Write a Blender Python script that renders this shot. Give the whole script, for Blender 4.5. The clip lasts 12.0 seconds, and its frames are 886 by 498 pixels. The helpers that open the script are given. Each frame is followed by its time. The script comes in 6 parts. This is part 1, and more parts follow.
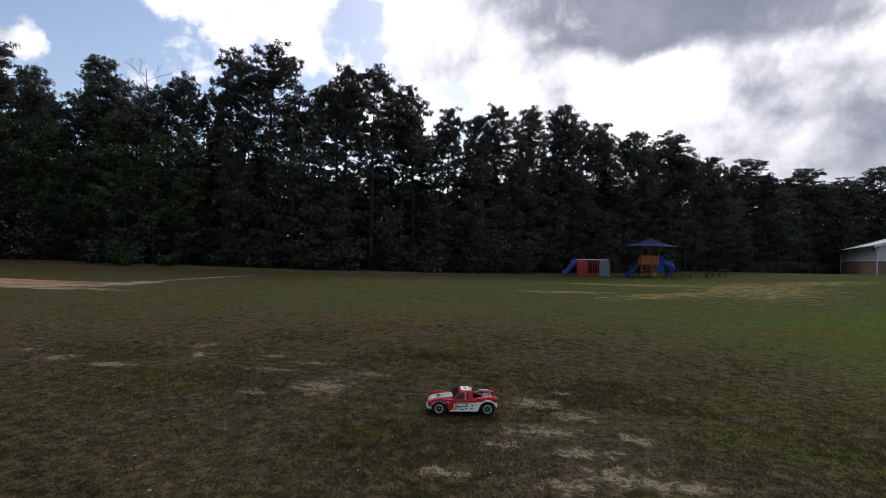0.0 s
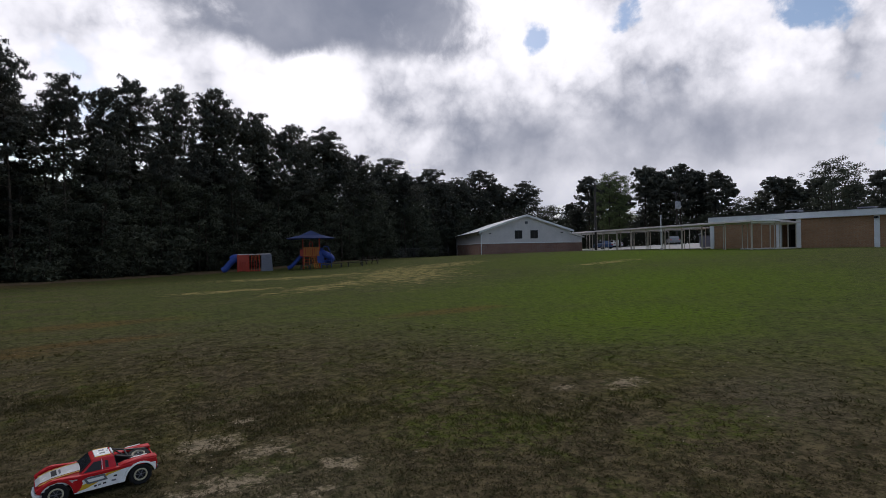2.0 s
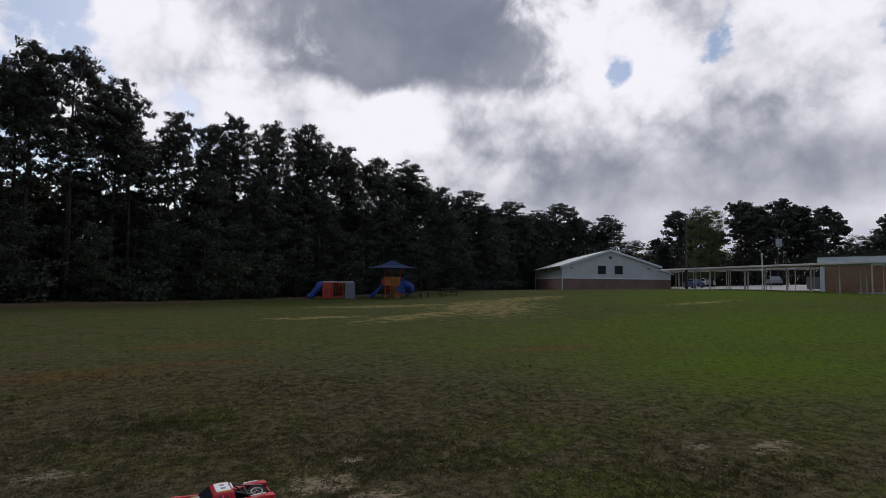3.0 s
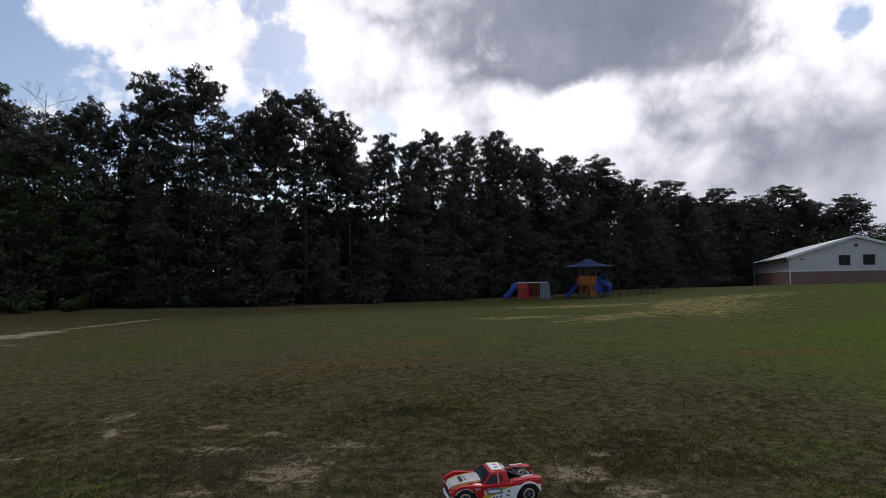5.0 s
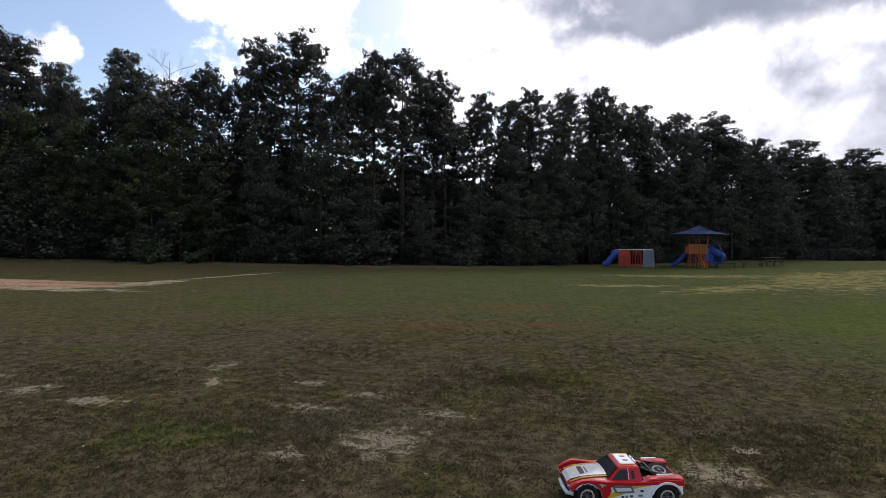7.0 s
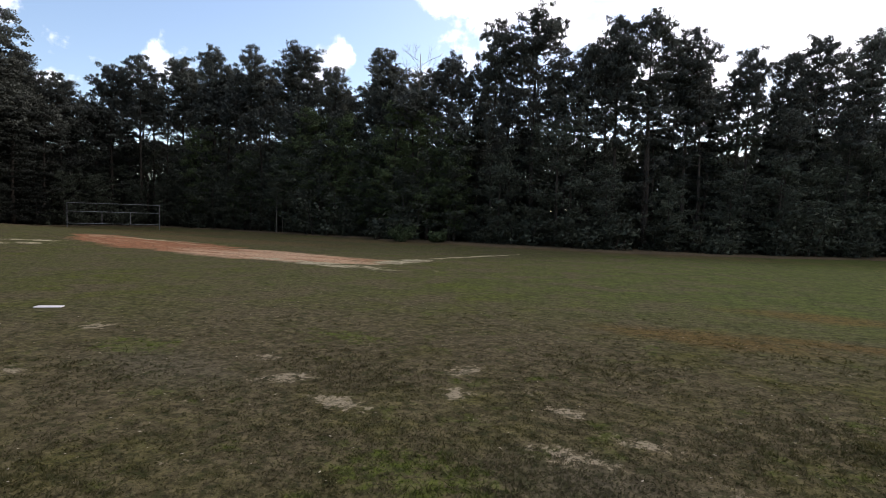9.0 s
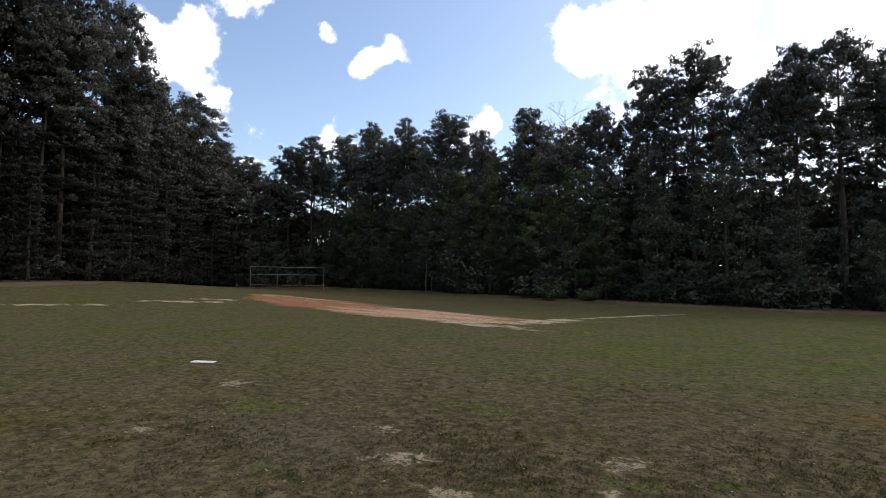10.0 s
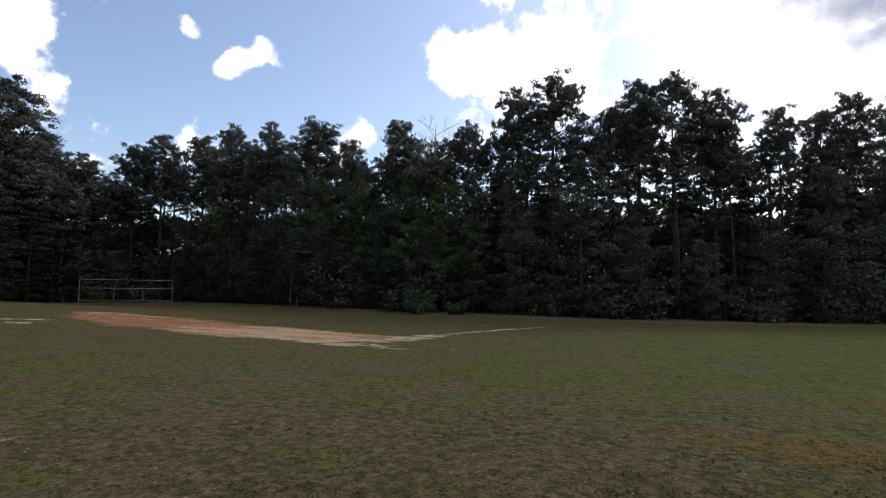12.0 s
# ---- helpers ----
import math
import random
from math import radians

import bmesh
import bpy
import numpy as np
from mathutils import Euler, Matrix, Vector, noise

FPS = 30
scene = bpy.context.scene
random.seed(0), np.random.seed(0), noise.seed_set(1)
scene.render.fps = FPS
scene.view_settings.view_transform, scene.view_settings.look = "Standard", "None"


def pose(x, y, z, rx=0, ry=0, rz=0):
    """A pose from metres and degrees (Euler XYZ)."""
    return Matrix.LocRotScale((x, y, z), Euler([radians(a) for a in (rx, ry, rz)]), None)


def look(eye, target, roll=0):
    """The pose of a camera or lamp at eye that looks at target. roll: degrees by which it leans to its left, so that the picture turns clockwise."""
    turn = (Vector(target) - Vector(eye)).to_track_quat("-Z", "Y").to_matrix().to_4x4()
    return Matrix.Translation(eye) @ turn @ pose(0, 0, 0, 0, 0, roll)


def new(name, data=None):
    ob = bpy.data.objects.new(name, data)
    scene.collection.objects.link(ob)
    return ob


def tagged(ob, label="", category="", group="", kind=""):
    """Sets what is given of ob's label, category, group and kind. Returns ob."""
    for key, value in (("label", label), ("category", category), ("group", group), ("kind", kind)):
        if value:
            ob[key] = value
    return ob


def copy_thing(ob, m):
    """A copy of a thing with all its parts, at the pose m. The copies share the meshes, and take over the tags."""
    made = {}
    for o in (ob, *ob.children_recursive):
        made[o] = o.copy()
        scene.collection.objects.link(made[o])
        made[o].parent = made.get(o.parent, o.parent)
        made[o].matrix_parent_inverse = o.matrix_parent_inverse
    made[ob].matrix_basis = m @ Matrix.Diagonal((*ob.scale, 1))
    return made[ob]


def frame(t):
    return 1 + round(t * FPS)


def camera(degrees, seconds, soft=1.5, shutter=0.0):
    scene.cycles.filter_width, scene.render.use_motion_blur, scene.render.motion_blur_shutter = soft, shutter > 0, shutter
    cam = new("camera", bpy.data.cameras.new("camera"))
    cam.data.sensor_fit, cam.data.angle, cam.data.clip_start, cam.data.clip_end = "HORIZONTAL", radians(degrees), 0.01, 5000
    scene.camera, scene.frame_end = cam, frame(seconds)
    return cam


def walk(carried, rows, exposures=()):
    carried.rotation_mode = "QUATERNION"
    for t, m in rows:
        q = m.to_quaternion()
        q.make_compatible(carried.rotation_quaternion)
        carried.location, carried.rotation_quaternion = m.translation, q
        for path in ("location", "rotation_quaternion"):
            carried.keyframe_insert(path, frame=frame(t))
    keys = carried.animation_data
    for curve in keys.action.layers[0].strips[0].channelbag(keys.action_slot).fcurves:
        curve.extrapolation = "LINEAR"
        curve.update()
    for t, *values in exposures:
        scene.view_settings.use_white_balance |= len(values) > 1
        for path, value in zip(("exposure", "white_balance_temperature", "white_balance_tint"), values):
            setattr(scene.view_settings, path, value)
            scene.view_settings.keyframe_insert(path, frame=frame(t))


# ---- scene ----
cam = camera(80.0, 12.0, 0.8)
SKY_AT = (15.0, 40.0)  # bearing and height of the veiled sun, degrees

walk(cam, [
    (0.0, pose(0.000, 0.000, 1.679, 90.39, -1.81, 0.00)),
    (0.5, pose(0.089, 0.097, 1.741, 90.82, 2.52, -5.87)),
    (1.0, pose(0.169, 0.262, 1.770, 86.50, 2.47, -19.53)),
    (1.5, pose(0.076, 0.696, 1.699, 87.05, -3.92, -30.51)),
    (2.0, pose(0.070, 1.018, 1.688, 89.95, 0.98, -35.78)),
    (2.5, pose(0.055, 1.385, 1.702, 89.44, 0.22, -34.05)),
    (3.0, pose(-0.127, 1.543, 1.711, 93.44, -0.80, -27.64)),
    (3.5, pose(-0.373, 1.411, 1.603, 96.82, 1.96, -21.29)),
    (3.7, pose(-0.370, 1.456, 1.699, 96.80, 4.50, -19.78)),
    (5.3, pose(-0.676, 1.422, 1.720, 90.87, -0.16, -6.49)),
    (5.5, pose(-0.661, 1.475, 1.728, 88.87, 0.23, -7.70)),
    (6.0, pose(-0.613, 1.604, 1.743, 87.88, -0.26, -11.11)),
    (6.5, pose(-0.573, 1.724, 1.747, 85.49, 0.96, -11.33)),
    (7.0, pose(-0.750, 2.110, 1.629, 89.56, -0.82, 2.77)),
    (7.2, pose(-0.848, 2.160, 1.623, 89.69, -2.52, 4.73)),
    (8.8, pose(-1.279, 3.154, 1.754, 88.00, -0.20, 26.20)),
    (9.0, pose(-1.412, 3.334, 1.751, 86.90, -1.63, 27.45)),
    (9.5, pose(-1.740, 3.788, 1.699, 90.29, -3.16, 33.44)),
    (10.0, pose(-1.828, 4.247, 1.669, 92.98, -0.77, 43.44)),
    (10.5, pose(-2.165, 4.597, 1.633, 94.08, -2.45, 46.59)),
    (11.0, pose(-2.284, 4.974, 1.622, 94.03, -1.46, 46.69)),
    (11.5, pose(-2.205, 5.132, 1.676, 95.78, 3.20, 39.27)),
    (12.0, pose(-2.243, 5.255, 1.753, 94.51, -0.63, 29.67)),
], exposures=((0, -0.28, 6500, 13.5), (1.3, -0.32, 6500, 13.5), (1.9, -0.40, 6500, 13.5), (2.5, -0.56, 6500, 13.5), (3.1, -0.65, 6500, 13.5), (3.8, -0.64, 6500, 13.5), (5.3, -0.36, 6500, 13.5), (6.0, -0.30, 6500, 13.5), (6.6, -0.14, 6500, 13.5), (7.1, 0.12, 6500, 13.5), (9.0, 0.41, 6500, 13.5), (11.2, 0.39, 6500, 13.5), (12.0, 0.22, 6500, 13.5)))

# ---- small builders ----
rng = random.Random(7)


def smooth(a, b, v):
    t = min(1.0, max(0.0, (v - a) / (b - a)))
    return t * t * (3 - 2 * t)


def gz(x, y):
    """Height of the field: level, with a gentle rise to the west wood and to the school."""
    west = 1.0 * smooth(24, 46, -x) * smooth(36, 12, y)
    east = 1.15 * smooth(10, 50, x) * smooth(90, 38, y)
    dip = 0.22 * math.exp(-(((x - 12) / 22) ** 2 + ((y - 50) / 16) ** 2))
    yard = 0.9 * smooth(62, 96, x) * smooth(22, 34, y)
    return west + east - dip + yard


def way(az, d, cx=-1.0, cy=3.0):
    """A place on the plan by bearing (degrees, clockwise from ahead) and distance."""
    a = radians(az)
    return cx + d * math.sin(a), cy + d * math.cos(a)


class Nodes:
    """Short hand for building node trees."""

    def __init__(self, tree):
        self.t = tree
        tree.nodes.clear()

    def add(self, kind, **props):
        n = self.t.nodes.new(kind)
        for k, v in props.items():
            if k == "op":
                n.operation = v
            elif k == "blend":
                n.blend_type = v
            elif k == "data":
                n.data_type = v
        return n

    def put(self, socket, v):
        if isinstance(v, bpy.types.NodeSocket):
            self.t.links.new(v, socket)
        elif v is not None:
            socket.default_value = v

    def math(self, op, a, b=None, c=None, clamp=False):
        n = self.add("ShaderNodeMath", op=op)
        n.use_clamp = clamp
        self.put(n.inputs[0], a), self.put(n.inputs[1], b), self.put(n.inputs[2], c)
        return n.outputs[0]

    def vmath(self, op, a, b=None):
        n = self.add("ShaderNodeVectorMath", op=op)
        self.put(n.inputs[0], a), self.put(n.inputs[1], b)
        return n.outputs["Value" if op in ("DOT_PRODUCT", "LENGTH") else "Vector"]

    def noise(self, vec, scale, detail=4.0, rough=0.55, dist=0.0, spread=False):
        n = self.add("ShaderNodeTexNoise")
        self.put(n.inputs["Vector"], vec)
        n.inputs["Scale"].default_value, n.inputs["Detail"].default_value = scale, detail
        n.inputs["Roughness"].default_value, n.inputs["Distortion"].default_value = rough, dist
        return n.outputs["Color" if spread else "Fac"]

    def ramp(self, v, a, b, lo=0.0, hi=1.0):
        n = self.add("ShaderNodeMapRange")
        n.interpolation_type = "SMOOTHSTEP"
        self.put(n.inputs[0], v)
        for i, q in enumerate((a, b, lo, hi)):
            n.inputs[i + 1].default_value = q
        return n.outputs[0]

    def mix(self, f, a, b):
        n = self.add("ShaderNodeMix", data="RGBA")
        self.put(n.inputs[0], f)
        self.put(n.inputs[6], (*a, 1) if isinstance(a, tuple) else a)
        self.put(n.inputs[7], (*b, 1) if isinstance(b, tuple) else b)
        return n.outputs[2]

    def bump(self, h, strength, dist):
        n = self.add("ShaderNodeBump")
        n.inputs["Strength"].default_value, n.inputs["Distance"].default_value = strength, dist
        self.put(n.inputs["Height"], h)
        return n.outputs[0]

    def mapping(self, vec, scale):
        return self.vmath("MULTIPLY", vec, scale)

    def surface(self, color, rough=0.6, metal=0.0, normal=None, spec=0.4, alpha=None):
        b = self.add("ShaderNodeBsdfPrincipled")
        self.put(b.inputs["Base Color"], (*color, 1) if isinstance(color, tuple) else color)
        self.put(b.inputs["Roughness"], rough)
        self.put(b.inputs["Metallic"], metal)
        self.put(b.inputs["Specular IOR Level"], spec)
        if normal:
            self.put(b.inputs["Normal"], normal)
        o = self.add("ShaderNodeOutputMaterial")
        self.t.links.new(b.outputs[0], o.inputs[0])
        return b


def material(name):
    m = bpy.data.materials.new(name)
    m.use_nodes = True
    return m, Nodes(m.node_tree)


# ---- sky and sun ----
world = bpy.data.worlds.new("sky")
scene.world = world
world.use_nodes = True
W = Nodes(world.node_tree)


def bearing(az, el):
    a, e = radians(az), radians(el)
    return math.sin(a) * math.cos(e), math.cos(a) * math.cos(e), math.sin(e)


def build_sky():
    d = W.add("ShaderNodeTexCoord").outputs["Generated"]
    d = W.vmath("NORMALIZE", d)
    sky = W.add("ShaderNodeTexSky")
    sky.sky_type, sky.sun_disc = "NISHITA", False
    sky.sun_elevation, sky.sun_rotation = radians(SKY_AT[1]), radians(SKY_AT[0])
    sky.air_density, sky.dust_density, sky.ozone_density = 1.0, 0.9, 0.6
    blue = W.vmath("SCALE", sky.outputs[0])
    blue.node.inputs["Scale"].default_value = 0.15
    sep = W.add("ShaderNodeSeparateXYZ")
    W.put(sep.inputs[0], d)
    lift = W.math("MAXIMUM", W.math("ADD", sep.outputs[2], 0.16), 0.05)
    flat = W.add("ShaderNodeCombineXYZ")
    W.put(flat.inputs[0], W.math("DIVIDE", sep.outputs[0], lift))
    W.put(flat.inputs[1], W.math("DIVIDE", sep.outputs[1], lift))
    W.put(flat.inputs[2], W.math("MULTIPLY", sep.outputs[2], 2.0))
    p = flat.outputs[0]

    def blobs(rows):
        total = 0.0
        for az, el, size, amount in rows:
            k = 2.0 / radians(size) ** 2
            dot = W.math("MAXIMUM", W.vmath("DOT_PRODUCT", d, bearing(az, el)), 0.0)
            total = W.math("MULTIPLY_ADD", W.math("POWER", dot, k), amount, total)
        return total

    billow = W.noise(p, 1.6, 9.0, 0.58, 0.25)
    puff = W.noise(d, 7.0, 9.0, 0.56, 0.15)
    fine = W.noise(d, 17.0, 6.0, 0.62)
    warp = W.vmath("SCALE", W.vmath("SUBTRACT", W.noise(d, 9.0, 5.0, 0.6, 0.0, True), (0.5, 0.5, 0.5)))
    warp.node.inputs["Scale"].default_value = 0.10
    heap = 0.0
    for size, amount in ((6.0, 0.5), (13.0, 0.3), (28.0, 0.2)):
        v = W.add("ShaderNodeTexVoronoi")
        v.feature = "F1"
        v.inputs["Scale"].default_value = size
        W.put(v.inputs["Vector"], W.vmath("ADD", d, warp))
        heap = W.math("MULTIPLY_ADD", v.outputs["Distance"], -amount, heap)
    heap = W.math("ADD", heap, 0.50)
    # heaped cloud to the east, open blue to the west
    side = W.vmath("DOT_PRODUCT", d, bearing(62, 14))
    cover = W.math("MULTIPLY_ADD", W.ramp(side, 0.10, 0.80), 0.54, -0.12)
    # unseen cloud added overhead to brighten surfaces that face up
    cover = W.math("MULTIPLY_ADD", W.ramp(sep.outputs[2], 0.55, 0.85), 0.32, cover)
    cover = W.math("MULTIPLY_ADD", W.math("SUBTRACT", billow, 0.5), 0.7, cover)
    cover = W.math("MULTIPLY_ADD", W.math("SUBTRACT", puff, 0.5), 2.3, cover)
    cover = W.math("MULTIPLY_ADD", W.math("SUBTRACT", fine, 0.5), 1.2, cover)
    cover = W.math("MULTIPLY_ADD", heap, 0.9, cover)
    cover = W.math("ADD", cover, blobs((
        (-71, 21, 3.0, 0.62), (-69, 18.5, 2.2, 0.45), (-69.4, 24, 1.6, 0.4), (-66.2, 27.3, 1.3, 0.46), (-66.6, 17.6, 1.6, 0.5), (-56.3, 24.3, 1.8, 1.0), (-53.5, 21.4, 1.5, 0.70), (-51.7, 22.2, 1.5, 0.62), (-49.5, 24.0, 1.6, 0.66), (-47.3, 22.8, 1.2, 0.36), (-29.8, 24.2, 3.2, 0.75), (-32.5, 18.5, 2.5, -0.45), (-39.8, 16, 2.4, 0.50),
        (-25, 23, 5.0, 0.66), (-17, 24, 5.5, 0.55), (-2, 20, 7.5, 0.62), (20, 24, 12, 0.62), (4, 27, 4, 0.4), (1, 24, 3, 0.3), (40, 13, 12, 0.40), (60, 12, 14, 0.35),
        (-60, 19, 5, -0.40), (-78, 26, 6, -0.4), (-42, 26, 7, -0.30), (-34, 19, 4.5, -0.45), (-10.0, 23.0, 2.0, -0.75), (-8.5, 20.0, 1.3, -0.4), (-5, 25, 4.0, 0.35), (-15, 21, 3.5, 0.4), (0.3, 20.4, 1.4, -0.22),
        (66, 10, 8.0, 0.55), (36, 8, 6.0, 0.5), (42.5, 25, 3.0, 0.5), (51, 26, 3.5, 0.45), (58.5, 20, 2.5, 0.3), (54, 16.5, 3.0, 0.35), (46, 20.8, 1.8, -0.95), (55.2, 22.4, 1.7, -0.75), (65, 15.5, 1.5, -0.52), (43.6, 17.1, 1.3, -0.42), (69.2, 20, 3.5, -0.55))))
    # one broad grey cloud with a level base
    turn = W.math("MULTIPLY", W.math("ARCTAN2", sep.outputs[0], sep.outputs[1]), 57.296)
    wob = W.math("SUBTRACT", W.noise(d, 6.0, 7.0, 0.62, 0.2), 0.5)
    rise = W.math("MULTIPLY_ADD", wob, 0.09, sep.outputs[2])
    turn = W.math("MULTIPLY_ADD", W.math("SUBTRACT", W.noise(d, 9.0, 7.0, 0.6, 0.3), 0.5), 34.0, turn)
    deck = W.math("MULTIPLY", W.ramp(rise, 0.322, 0.362), W.math("MULTIPLY", W.ramp(turn, 1.0, 15.0), W.ramp(turn, 45.0, 32.0)))
    cover = W.math("MULTIPLY_ADD", deck, 0.8, cover)
    solid = W.ramp(cover, 0.08, 0.46)
    # grey undersides, white lit rims
    shade = W.math("MULTIPLY_ADD", W.math("SUBTRACT", W.noise(d, 5.5, 5.0, 0.5, 0.1), 0.5), 0.40, 0.22)
    shade = W.math("MULTIPLY_ADD", W.math("SUBTRACT", fine, 0.5), 0.4, W.math("MULTIPLY_ADD", W.math("SUBTRACT", puff, 0.5), -0.2, shade))
    above = W.noise(W.vmath("ADD", d, (0.012, 0.022, 0.030)), 7.0, 9.0, 0.56, 0.15)
    shade = W.math("MULTIPLY_ADD", W.math("SUBTRACT", above, puff), 1.1, shade)
    shade = W.math("MULTIPLY_ADD", heap, -1.6, shade)
    shade = W.math("ADD", shade, blobs((
        (33, 14, 6.5, 0.12), (38, 17, 4.0, 0.06), (31, 19.5, 4.5, 0.32), (44, 10, 6.0, 0.22), (57, 13, 8.0, 0.20), (68, 12, 6.0, 0.24), (47, 13, 7.0, 0.10),
        (-22, 23, 8.0, -0.55), (-2, 22, 7.0, -0.45), (11, 16.5, 4.0, 0.22), (2, 27, 5.0, 0.35), (22.5, 17.8, 3.6, -0.95), (44, 24, 6.0, -0.30), (50, 18, 4.0, -0.15), (-70, 22, 6, -0.4), (-52, 23, 5, -0.4))))
    # a smoother grey sheet low over the school
    low = W.math("MULTIPLY", W.math("MULTIPLY", W.ramp(turn, 30.0, 42.0), W.ramp(turn, 110.0, 90.0)), W.ramp(rise, 0.29, 0.19))
    sheet = W.math("MULTIPLY_ADD", W.math("SUBTRACT", W.noise(d, 5.0, 5.0, 0.5, 0.2), 0.5), 1.1, 0.70)
    sheet = W.math("ADD", sheet, blobs(((66.5, 6.5, 2.6, -0.35), (49, 6.5, 2.5, -0.2), (64, 11, 3.5, 0.2), (47, 10.5, 3.0, 0.15))))
    shade = W.mix(W.math("MULTIPLY", low, 0.68), shade, sheet)
    under = W.math("MULTIPLY_ADD", W.math("SUBTRACT", W.noise(d, 4.0, 6.0, 0.55, 0.2), 0.5), 0.8, 0.88)
    shade = W.mix(deck, shade, under)
    tone = W.ramp(shade, -0.05, 1.15)
    cloud = W.mix(tone, (1.39, 1.40, 1.48), (0.26, 0.30, 0.40))
    haze = W.ramp(sep.outputs[2], 0.0, 0.16)
    cloud = W.mix(haze, (0.66, 0.71, 0.82), cloud)
    both = W.mix(solid, blue, cloud)
    back = W.add("ShaderNodeBackground")
    W.put(back.inputs[0], both)
    back.inputs[1].default_value = 1.0
    out = W.add("ShaderNodeOutputWorld")
    W.t.links.new(back.outputs[0], out.inputs[0])


build_sky()
lamp = bpy.data.lights.new("sun", "SUN")
lamp.energy, lamp.angle, lamp.color = 1.2, radians(14), (1.0, 0.96, 0.9)
sun = new("sun", lamp)
sun.matrix_world = look(Vector(bearing(*SKY_AT)) * 100, (0, 0, 0))


# ---- materials ----
# worn bare places in the turf: centre, half length and width, turn
BARE_EAST = ((1.30, 4.53, 0.38, 0.24), (1.36, 4.07, 0.44, 0.26), (1.91, 3.89, 0.38, 0.20), (1.30, 3.43, 0.54, 0.28), (0.93, 3.88, 0.36, 0.22), (0.05, 4.06, 0.29, 0.15), (1.87, 4.90, 0.24, 0.22),
             (1.08, 6.00, 0.39, 0.33), (1.53, 6.45, 0.26, 0.22), (1.00, 5.06, 0.54, 0.26), (1.46, 5.55, 0.36, 0.26), (0.62, 4.70, 0.30, 0.16), (5.68, 4.98, 0.50, 0.32), (4.95, 5.33, 0.26, 0.18))
BARE_WEST = ((-1.42, 6.46, 0.50, 0.46, 30), (-2.15, 6.1, 0.34, 0.22), (-2.33, 7.25, 0.44, 0.18, 10), (-0.98, 7.18, 0.39, 0.25), (-1.8, 7.8, 0.39, 0.18), (-3.69, 8.1, 0.18, 0.25), (-5.47, 7.62, 0.47, 0.28, 45),
             (-3.96, 8.87, 0.21, 0.45, -24), (-2.6, 8.15, 0.29, 0.2), (-9.75, 8, 0.39, 0.25), (-8.1, 6.2, 0.34, 0.2), (-6.28, 8.07, 0.26, 0.18), (-4.49, 7.27, 0.52, 0.2))


